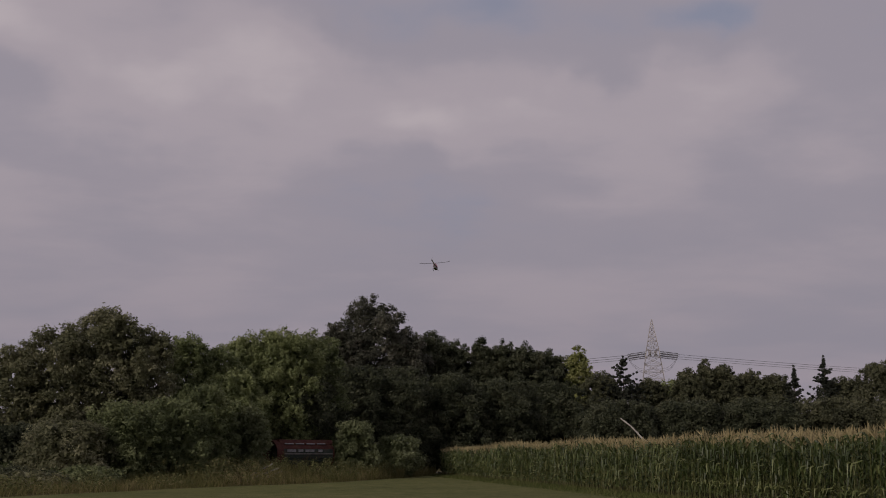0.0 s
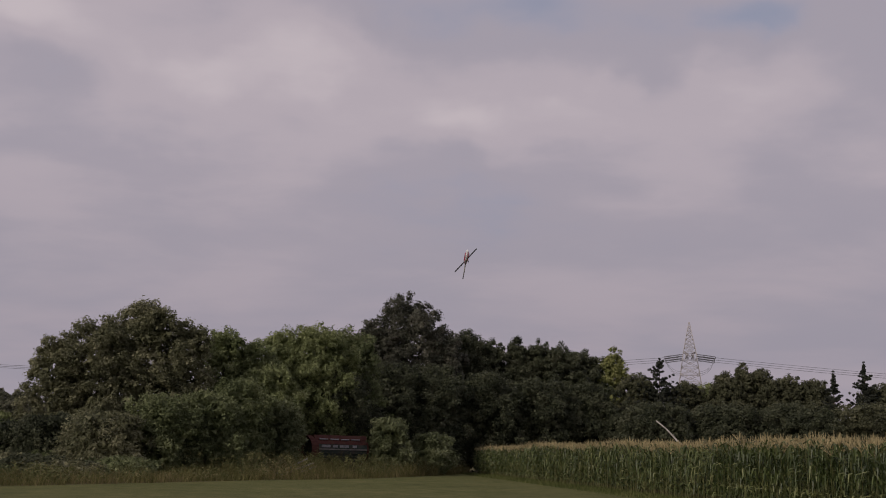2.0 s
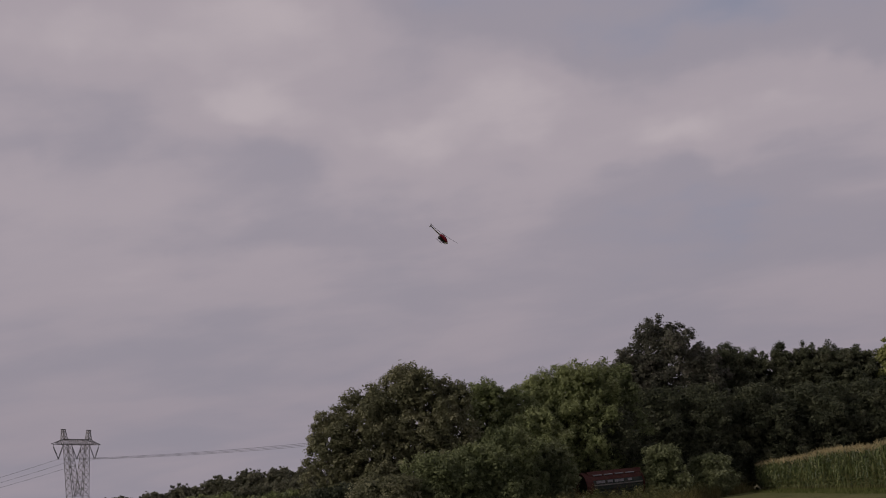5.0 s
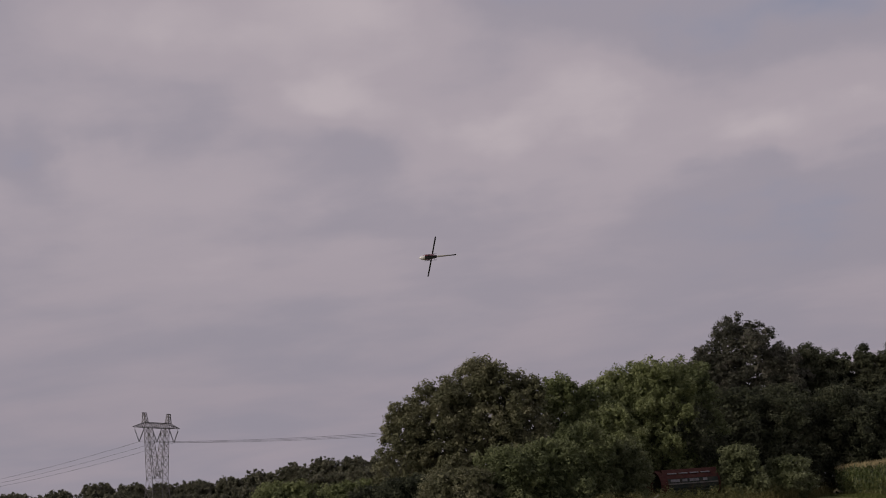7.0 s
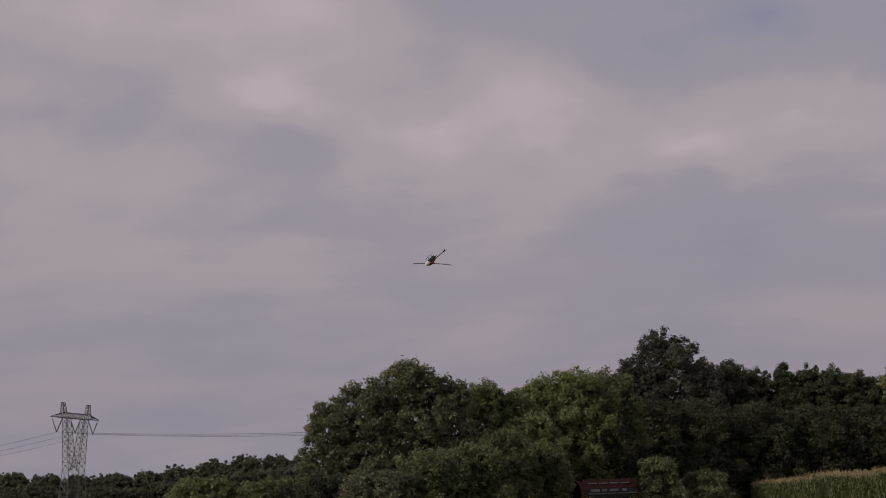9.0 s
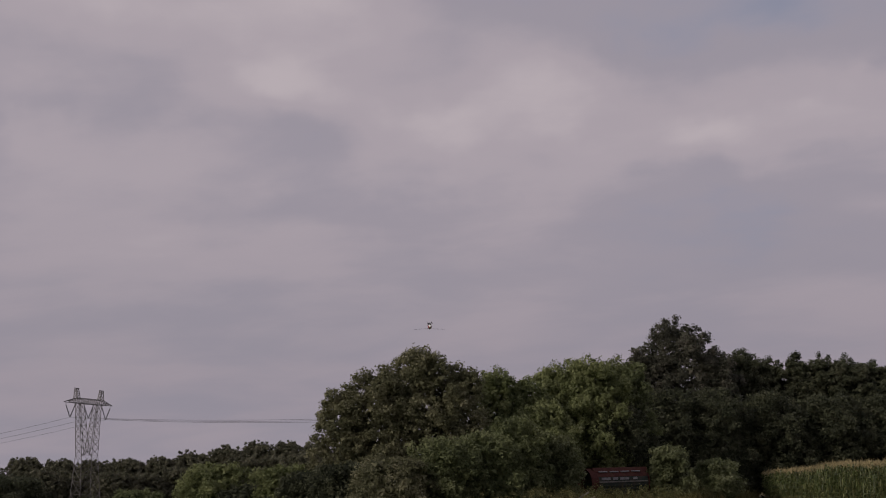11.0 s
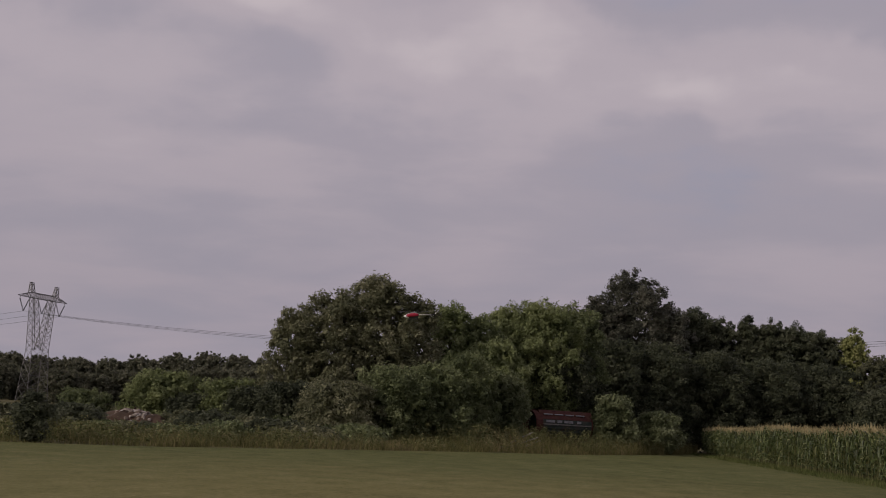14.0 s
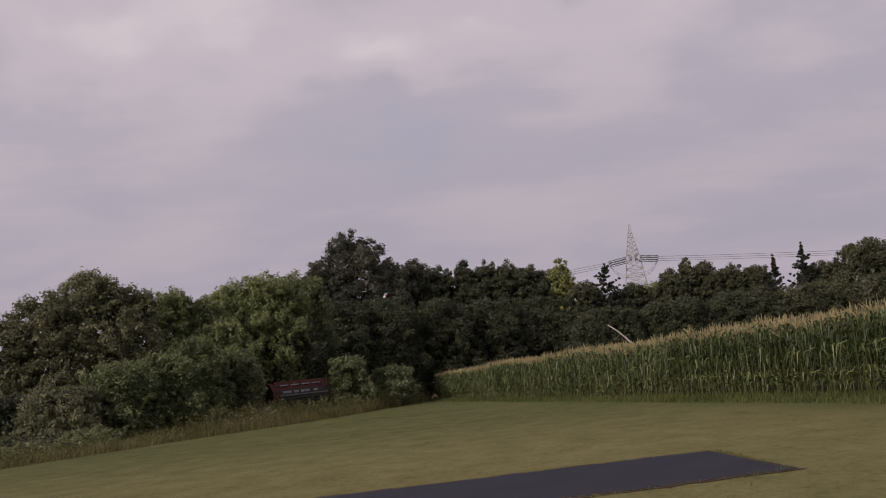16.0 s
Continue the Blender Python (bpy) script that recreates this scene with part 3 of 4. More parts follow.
# ---- corn ----
def corn_pieces(seed):
    """Stalk, leaves and tassel of one plant, as vertex and face arrays."""
    rng = np.random.default_rng(seed)
    h = 1.96 + 0.34 * rng.random()
    sv, sf, lv, lf, tv, tf = [], [], [], [], [], []
    for z, r in ((0, 0.016), (h, 0.008)):
        for i in range(4):
            sv.append((math.cos(i * 1.571) * r, math.sin(i * 1.571) * r, z))
    sf = [(i, (i + 1) % 4, 4 + (i + 1) % 4, 4 + i) for i in range(4)]
    turn = rng.random() * 6.28
    for k in range(13):
        z = 0.30 + (h - 0.36) * (k + 0.9 * rng.random() - 0.45) / 12.5
        a = turn + math.pi * (k % 2) + rng.normal() * 0.5
        length = (0.64 - 0.24 * abs(k - 6.5) / 6.5) * (0.75 + 0.5 * rng.random())
        rise = 0.46 + 0.36 * rng.random()
        if k < 4:
            rise = 0.12 + 0.4 * rng.random()
        c, s = math.cos(a), math.sin(a)
        b0 = len(lv)
        for j in range(4):
            t = j / 3
            out = length * (t - 0.25 * t ** 3)
            up = rise * (1.9 * t - 2.1 * t * t)
            w = 0.043 * (1 - 0.9 * t ** 1.7) * (0.6 + min(1, t * 3) * 0.4)
            tw = 0.9 * t * (1 if k % 2 else -1)
            lv.append((c * out - s * w, s * out + c * w, z + up + w * tw))
            lv.append((c * out + s * w, s * out - c * w, z + up - w * tw))
        for j in range(3):
            q = b0 + 2 * j
            lf.append((q, q + 1, q + 3, q + 2))
    for k in range(6):
        a = rng.random() * 6.28
        tilt = 0.0 if k == 0 else 0.10 + 0.16 * rng.random()
        ln = 0.38 if k == 0 else 0.20 + 0.14 * rng.random()
        b0 = len(tv)
        dx, dy = math.cos(a) * tilt, math.sin(a) * tilt
        for t, w in ((0, 0.009), (0.6, 0.013), (1, 0.005)):
            x, y, z = dx * t, dy * t, h - 0.02 + ln * t * (1 if k == 0 else 0.9)
            tv += [(x - w, y, z), (x + w, y, z), (x, y + w, z)]
        for j in range(2):
            for i in range(3):
                tf.append((b0 + 3 * j + i, b0 + 3 * j + (i + 1) % 3, b0 + 3 * j + 3 + (i + 1) % 3, b0 + 3 * j + 3 + i))
    return (sv, sf), (lv, lf), (tv, tf)


def corn():
    rng = np.random.default_rng(12)
    kinds = [corn_pieces(40 + i) for i in range(9)]
    along = CORN_B - CORN_A
    length = along.length
    along = along / length
    side = Vector((-along.y, along.x, 0))
    if side.x < 0:
        side = -side
    plants = []
    for row in range(7):
        s = 0.3 + row * 0.35
        step = 0.18 if row < 3 else 0.30
        while s < 108:
            p = CORN_A + along * (s + rng.normal() * 0.04) + side * (0.2 + row * 0.72 + rng.normal() * 0.05)
            scale = 0.94 + 0.10 * rng.random() + 0.03 * math.sin(p.y * 0.35) + 0.02 * math.sin(p.y * 0.11)
            plants.append((row, s, p, scale, rng.random() * 6.28, rng.normal() * 0.03, int(rng.integers(9))))
            s += step * (0.8 + 0.4 * rng.random())
    # the far end of the field turns away behind the grass
    for row in range(60):
        for k in range(4):
            p = CORN_A + side * (0.5 + row * 0.5) - along * (0.2 - k * 0.5) + Vector((rng.normal() * 0.1, rng.normal() * 0.1, 0))
            plants.append((9, -1, p, 0.95 + 0.1 * rng.random(), rng.random() * 6.28, rng.normal() * 0.03, int(rng.integers(9))))
    single = [q for q in plants if q[0] == 0 and 62 <= q[1] <= 108][:280]
    chosen = {id(q) for q in single}
    meshes = []
    for st, lf, ts in kinds:
        made = []
        for (v, f), mat, nm in ((st, CORN_STALK, "stalk"), (lf, CORN_LEAF, "leaves"), (ts, TASSEL, "tassel")):
            me = bpy.data.meshes.new(nm)
            me.from_pydata(v, [], f)
            me.materials.append(mat)
            made.append((nm, me))
        meshes.append(made)
    for row, s, p, scale, turn, lean, k in single:
        m = Matrix.LocRotScale(p, Euler((lean, lean * 0.7, turn)), (scale, scale, scale))
        ob = empty("corn_plant", m, "tall green corn plant with a tan tassel", "corn plant", "corn plants along the field edge")
        for nm, me in meshes[k]:
            new(nm, me).parent = ob
    for which, mat, nm, label in ((0, CORN_STALK, "corn_stalks", "stalks of the standing corn field"), (1, CORN_LEAF, "corn_field", "dense green leaves of a ripening corn field"), (2, TASSEL, "corn_tassels", "tan tassels over the corn field")):
        vs, fs, base = [], [], 0
        arrays = [(np.array(k[which][0]), k[which][1]) for k in kinds]
        for q in plants:
            if id(q) in chosen or (which == 0 and q[0] > 1):
                continue
            row, s, p, scale, turn, lean, k = q
            v, f = arrays[k]
            m = np.array(Matrix.LocRotScale(None, Euler((lean, lean * 0.7, turn)), (scale, scale, scale)).to_3x3())
            vs.append(v @ m.T + np.array(p))
            fs += [tuple(i + base for i in face) for face in f]
            base += len(v)
        tagged(link_mesh(nm, np.concatenate(vs), fs, mat), label, "corn", kind="stuff")


# ---- trees ----
def woods():
    T = broad_tree
    edge = "broadleaf tree at the edge of the field"
    # behind the uncut grass, from the open end to the tall oak
    T(101, -21.3, 74, 5.75, 2.5, "brown", "olive green broadleaf tree at the wood's end")
    T(102, -19.4, 74, 6.75, 3.2, "brown", "olive green broadleaf tree with a rounded crown")
    T(103, -17.3, 75, 7.6, 4.2, "brown", "tall olive brown broadleaf tree with a domed crown", peak=1.45)
    T(104, -15.2, 75, 6.75, 2.5, "brown", "olive green broadleaf tree beside a taller one")
    T(105, -13.3, 80, 6.45, 2.4, "grey", "grey green broadleaf tree in the tree line")
    T(106, -11.7, 82, 5.85, 2.6, "grey", "grey green broadleaf tree in the tree line")
    T(107, -10.2, 86, 6.55, 2.4, "light", "bright green broadleaf tree in the tree line")
    T(108, -8.5, 86, 6.85, 3.3, "light", "bright green broadleaf tree with a broad crown")
    T(109, -6.9, 90, 6.75, 2.8, "mid", "green broadleaf tree beside the oak")
    T(110, -3.75, 112, 8.6, 3.6, "oak", "very tall dark oak above the tree line", peak=3.2)
    T(111, -5.4, 110, 7.3, 2.6, "oak", "dark oak in the tree line")
    T(112, -1.9, 112, 6.9, 2.4, "oak", "dark oak in the tree line")
    T(113, -0.5, 118, 6.65, 2.2, "dark", "dark green broadleaf tree in the tree line")
    T(114, 0.7, 120, 6.2, 2.0, "dark", "dark green broadleaf tree in the tree line")
    T(115, 3.1, 122, 6.2, 2.2, "dark", "dark green broadleaf tree in the tree line")
    T(116, 4.3, 124, 6.05, 2.8, "dark", "dark green broadleaf tree with a dense crown")
    T(117, 5.6, 126, 5.7, 2.4, "dark", "dark green broadleaf tree with a dense crown")
    T(118, 2.0, 121, 6.35, 1.5, "dark", "narrow dark green tree in the tree line", peak=1.3)
    # in front, lower growth
    T(130, -18.9, 65, 2.0, 4.2, "brown", "olive green shrubby tree behind the grass", base=0.02)
    T(131, -16.2, 67, 2.9, 3.6, "mid", "green shrubby tree behind the grass", base=0.02)
    T(132, -14.0, 69, 3.2, 3.2, "mid", "green shrubby tree behind the grass", base=0.02)
    T(133, -12.5, 73, 3.9, 2.8, "mid", "green young tree with a full crown", base=0.02)
    T(145, -10.9, 78, 4.7, 2.8, "light", "bright green young tree with a full crown", base=0.02)
    T(134, -10.1, 76, 2.75, 1.8, "pale", "slender grey green young tree", base=0.02, peak=1.1)
    T(144, -7.6, 88, 4.4, 4.2, "dark", "dark green tree overhanging the wagon", crown_low=3.0)
    T(135, -8.0, 95, 4.6, 4.0, "mid", "green broadleaf tree behind the wagon", base=0.05)
    T(136, -5.3, 102, 4.9, 4.0, "dark", "dark green undergrowth tree below the oak", base=0.02)
    T(137, -2.4, 106, 4.7, 4.0, "dark", "dark green undergrowth tree below the oak", base=0.02)
    T(138, 0.3, 110, 4.5, 4.0, "dark", "dark green undergrowth tree", base=0.02)
    T(139, 3.0, 114, 4.2, 4.0, "dark", "dark green undergrowth tree", base=0.02)
    T(140, 5.6, 118, 4.0, 3.4, "dark", "dark green undergrowth tree", base=0.02)
    T(141, -4.65, 84, 2.1, 1.8, "pale", "pale green bush beside the wagon", base=0.02, category="bush", name="bush")
    T(142, -2.4, 92, 1.25, 2.3, "pale", "low spreading grey green bush", base=0.02, category="bush", name="bush")
    T(143, -21.5, 68, 1.7, 3.0, "dark", "dark green bush at the wood's end", base=0.02, category="bush", name="bush")
    # beyond the corn
    T(150, 7.1, 126, 5.85, 1.5, "yellow", "slim pale yellow green tree", lobes=0.7)
    T(151, 8.4, 124, 4.5, 2.2, "olive", "olive green broadleaf tree beyond the corn", base=0.05)
    conifer(152, 9.45, 122, 5.25, 3.9, "dark spruce beyond the corn", low=0.35)
    T(153, 10.7, 126, 4.1, 2.2, "olive", "olive green broadleaf tree beyond the corn", base=0.05)
    T(154, 11.9, 130, 4.0, 2.2, "light", "light green tree beyond the corn", base=0.05)
    T(155, 12.8, 124, 4.6, 1.9, "olive", "olive green broadleaf tree beyond the corn", base=0.05)
    T(169, 13.6, 125, 5.05, 1.4, "olive", "olive green broadleaf tree rising over its neighbours", base=0.05, peak=1.4)
    T(156, 14.5, 126, 4.75, 1.8, "olive", "olive green broadleaf tree beyond the corn", base=0.05)
    T(178, 15.8, 127, 4.45, 2.2, "olive", "olive green broadleaf tree beyond the corn", base=0.05)
    T(157, 17.0, 128, 4.2, 2.2, "olive", "olive green broadleaf tree beyond the corn", base=0.05)
    conifer(158, 17.95, 124, 4.6, 1.5, "slim dark spruce beyond the corn")
    conifer(159, 19.4, 124, 5.05, 2.0, "tall dark spruce beyond the corn")
    T(160, 20.3, 126, 4.0, 2.4, "olive", "olive green broadleaf tree beyond the corn", base=0.05)
    T(161, 22.4, 126, 4.85, 3.0, "olive", "olive green broadleaf tree beyond the corn", base=0.05)
    T(162, 24.9, 126, 4.6, 3.2, "olive", "olive green broadleaf tree beyond the corn", base=0.05)
    T(163, 27.6, 126, 4.7, 3.2, "olive", "olive green broadleaf tree beyond the corn", base=0.05)
    T(164, 9.2, 112, 3.0, 3.6, "dark", "dark undergrowth tree beyond the corn", base=0.02)
    T(165, 12.6, 116, 3.0, 3.6, "dark", "dark undergrowth tree beyond the corn", base=0.02)
    T(166, 16.0, 118, 3.0, 3.8, "dark", "dark undergrowth tree beyond the corn", base=0.02)
    T(167, 19.6, 118, 3.0, 3.8, "olive", "green undergrowth tree beyond the corn", base=0.02)
    T(168, 23.2, 118, 3.0, 3.8, "olive", "green undergrowth tree beyond the corn", base=0.02)
    # the open side with bushes and the distant wood
    T(170, -27.9, 78, 1.85, 3.2, "light", "bright green rounded bush", base=0.02, category="bush", name="bush")
    T(171, -24.6, 75, 1.7, 2.6, "light", "bright green rounded bush", base=0.02, category="bush", name="bush")
    T(172, -23.2, 71, 1.35, 2.6, "dark", "dark green rounded bush among the weeds", base=0.02, category="bush", name="bush")
    T(173, -34.05, 43, 0.3, 1.4, "dark", "small dark upright bush in the grass", base=0.02, category="bush", name="bush")
    T(174, -31.8, 80, 0.6, 2.4, "mid", "green bush before the distant wood", base=0.02, category="bush", name="bush")
    T(175, -38.2, 80, 1.5, 4.4, "dark", "dark bush before the distant wood", base=0.02, category="bush", name="bush")
    T(176, -42.6, 76, 1.3, 5.0, "dark", "dark bush before the distant wood", base=0.02, category="bush", name="bush")
    T(177, -26.4, 76, 0.7, 2.4, "dark", "dark bush between brighter ones", base=0.02, category="bush", name="bush")
    rng = np.random.default_rng(77)
    for i in range(26):
        az = -44 + 25.5 * i / 25 + rng.normal() * 0.4
        d = 50 + 14 * rng.random() + max(0, az + 30) * 0.4
        hgt = 0.85 + 0.65 * rng.random()
        if -31.5 < az < -27.2:
            hgt, d = 0.7, 52
        T(300 + i, az, d, math.degrees(math.atan((hgt - EYE) / d)), 2.0 + 1.2 * rng.random(), ("dark", "mid", "brown")[i % 3], "low weedy shrub behind the tall grass", base=0.0, category="shrub", name="shrub", group="low shrubs behind the grass")
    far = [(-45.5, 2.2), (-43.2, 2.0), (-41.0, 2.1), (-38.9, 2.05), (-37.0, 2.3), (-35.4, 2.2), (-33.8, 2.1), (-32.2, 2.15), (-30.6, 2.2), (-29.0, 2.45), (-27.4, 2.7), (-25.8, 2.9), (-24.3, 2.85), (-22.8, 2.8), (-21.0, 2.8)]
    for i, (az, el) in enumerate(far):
        T(200 + i, az, 560 - 2 * i, el, 2.1, "far", "green tree of the distant wood with haze put into its leaf colour", base=0.02, lobes=0.65, leaf_size=0.55, dense=0.8, group="trees of the distant wood")
        T(230 + i, az + 0.8, 500 + 6 * (i % 3), el - 0.55 - 0.2 * (i % 2), 2.0, "far", "green tree of the distant wood with haze put into its leaf colour", base=0.0, lobes=0.5, leaf_size=0.5, dense=0.8, group="trees of the distant wood")


# ---- power line ----
def strut(bm, a, b, r):
    add_tube(bm, a, b, r, r, 4)


def lattice(bm, corners0, corners1, steps, r):
    """A four-legged braced tower section between two squares of corners."""
    prev = [Vector(c) for c in corners0]
    for k in range(1, steps + 1):
        cur = [Vector(a).lerp(Vector(b), k / steps) for a, b in zip(corners0, corners1)]
        for i in range(4):
            j = (i + 1) % 4
            strut(bm, prev[i], cur[i], r)
            strut(bm, prev[i], cur[j], r * 0.6)
            strut(bm, prev[j], cur[i], r * 0.6)
            strut(bm, cur[i], cur[j], r * 0.6)
        prev = cur


def square(x, y, z, h):
    return [(x - h, y - h, z), (x + h, y - h, z), (x + h, y + h, z), (x - h, y + h, z)]


PYLON_A, PYLON_B = spot(11.0, 372), spot(-34.2, 452)
PORTAL = pose(*PYLON_B, 0, 0, 84) @ Matrix.Diagonal((1.3, 1.0, 1.0, 1.0))


def strain_tower():
    """A tall single-peaked tower; the strings of insulators pull away on both sides."""
    ob = empty("pylon", pose(*PYLON_A, 0, 0, -11), "grey lattice pylon with a tall peak and strain insulators", "pylon")
    bm = bmesh.new()
    lattice(bm, square(0, 0, 0, 5.6), square(0, 0, 25, 3.9), 5, 0.15)
    lattice(bm, square(0, 0, 25, 3.9), square(0, 0, 37.5, 2.1), 5, 0.14)
    lattice(bm, square(0, 0, 37.5, 2.1), square(0, 0, 47.8, 0.12), 7, 0.11)
    part("tower", bm, STEEL, ob)
    for sy in (-1, 1):
        bm = bmesh.new()
        for x in (-1.5, 1.5):
            strut(bm, (x, sy * 1.6, 37.4), (x * 0.3, sy * 8.6, 36.2), 0.12)
            strut(bm, (x, sy * 1.8, 35.4), (x * 0.3, sy * 8.6, 36.0), 0.12)
            for k in range(6):
                top = Vector((x, sy * 1.6, 37.4)).lerp(Vector((x * 0.3, sy * 8.6, 36.2)), k / 6)
                low = Vector((x, sy * 1.8, 35.4)).lerp(Vector((x * 0.3, sy * 8.6, 36.0)), (k + 0.5) / 6)
                strut(bm, top, low, 0.07)
        part("arm", bm, STEEL, ob)
    for y in (-8.0, 0.0, 8.0):
        for sx in (-1, 1):
            for z in (0.0, 0.55):
                bm = bmesh.new()
                a, b = Vector((sx * 2.3, y, 36.1 - z)), Vector((sx * 8.2, y, 35.3 - z))
                strut(bm, a, b, 0.08)
                for j in range(16):
                    add_tube(bm, a.lerp(b, (j + 0.2) / 16), a.lerp(b, (j + 0.75) / 16), 0.19, 0.19, 6)
                strut(bm, b, b + Vector((0, 0, -0.55 if z == 0 else 0.55)), 0.07)
                part("insulator", bm, WIRE, ob)
        bm = bmesh.new()
        prev = None
        for j in range(13):
            t = -1 + j / 6
            cur = Vector((8.2 * t, y, 34.9 - 4.6 * (1 - t ** 4)))
            if prev is not None:
                strut(bm, prev, cur, 0.05)
            prev = cur
        part("jumper", bm, WIRE, ob)


def portal_tower():
    """A tower whose waist splits into two columns under a long beam with two horns."""
    ob = empty("pylon", PORTAL, "grey lattice pylon with two horns on a long beam", "pylon")
    bm = bmesh.new()

    def oblong(x0, x1, h, z):
        return [(x0, -h, z), (x1, -h, z), (x1, h, z), (x0, h, z)]

    lattice(bm, oblong(-4.6, 4.6, 2.6, 0), oblong(-3.6, 3.6, 1.5, 20), 4, 0.10)
    part("tower", bm, DARK_STEEL, ob)
    for sx in (-1, 1):
        bm = bmesh.new()
        a, b = sorted((0.0, sx * 3.6))
        c, e = sorted((sx * 2.9, sx * 5.0))
        lattice(bm, oblong(a, b, 1.5, 20), oblong(c, e, 0.9, 39.8), 7, 0.10)
        part("column", bm, DARK_STEEL, ob)
        bm = bmesh.new()
        lattice(bm, square(sx * 5.3, 0, 41.6, 0.8), square(sx * 5.6, 0, 45.4, 0.45), 2, 0.12)
        strut(bm, (sx * 5.6 - 1.1, 0, 45.6), (sx * 5.6 + 1.1, 0, 45.6), 0.15)
        part("horn", bm, DARK_STEEL, ob)
    bm = bmesh.new()
    for y in (-0.9, 0.9):
        strut(bm, (-10.8, 0, 40.0), (-5.4, y, 41.8), 0.13)
        strut(bm, (-5.4, y, 41.8), (5.4, y, 41.8), 0.13)
        strut(bm, (5.4, y, 41.8), (10.8, 0, 40.0), 0.13)
        strut(bm, (-10.8, 0, 39.9), (-4, y, 39.8), 0.13)
        strut(bm, (-4, y, 39.8), (4, y, 39.8), 0.13)
        strut(bm, (4, y, 39.8), (10.8, 0, 39.9), 0.13)
        for k in range(18):
            x = -9 + k
            yy = y * max(0.0, min(1.0, (10.8 - abs(x)) / 6))
            up = 41.8 - max(0, abs(x + 0.5) - 5.4) * 0.33
            strut(bm, (x, yy, 39.9), (x + 0.5, yy, up), 0.07)
            strut(bm, (x + 0.5, yy, up), (x + 1, yy, 39.9), 0.07)
    part("beam", bm, DARK_STEEL, ob)
    for x in (-8.0, 0.0, 8.0):
        for sx in (-1.9, 1.9):
            bm = bmesh.new()
            a, b = Vector((x + sx, 0, 38.8)), Vector((x, 0, 34.2))
            strut(bm, (a.x, 0, 39.9), a, 0.06)
            for j in range(12):
                add_tube(bm, a.lerp(b, j / 12), a.lerp(b, (j + 0.7) / 12), 0.2, 0.2, 6)
            part("insulator", bm, WIRE, ob)


def cable(a, b, sag, r=0.05):
    bm = bmesh.new()
    n, rings = 26, []
    a, b = Vector(a), Vector(b)
    side = (b - a).cross(Vector((0, 0, 1))).normalized() * r
    for k in range(n + 1):
        t = k / n
        c = a.lerp(b, t) - Vector((0, 0, sag * 4 * t * (1 - t)))
        rings.append([c + side, c + Vector((0, 0, r)), c - side, c - Vector((0, 0, r))])
    add_rings(bm, rings)
    ob = part("power_cable", bm, WIRE, None)
    tagged(ob, "thin sagging grey power cable between pylons", "power cable", "cables of the power line")


def power_line():
    strain_tower()
    portal_tower()
    ta, tb = pose(*PYLON_A, 0, 0, -11), PORTAL
    left_end, right_end = Vector((-640, 520, 0)), Vector((430, 470, 0))
    for x in (-8.0, 0.0, 8.0):
        p = tb @ Vector((x, 0, 34.2))
        cable(p, ta @ Vector((-8.2, x, 35.0)), 7.0)
        cable(p, left_end + Vector((x, x, 31)), 8.0)
        cable(ta @ Vector((8.2, x, 35.0)), right_end + Vector((0, x, 33)), 4.0)


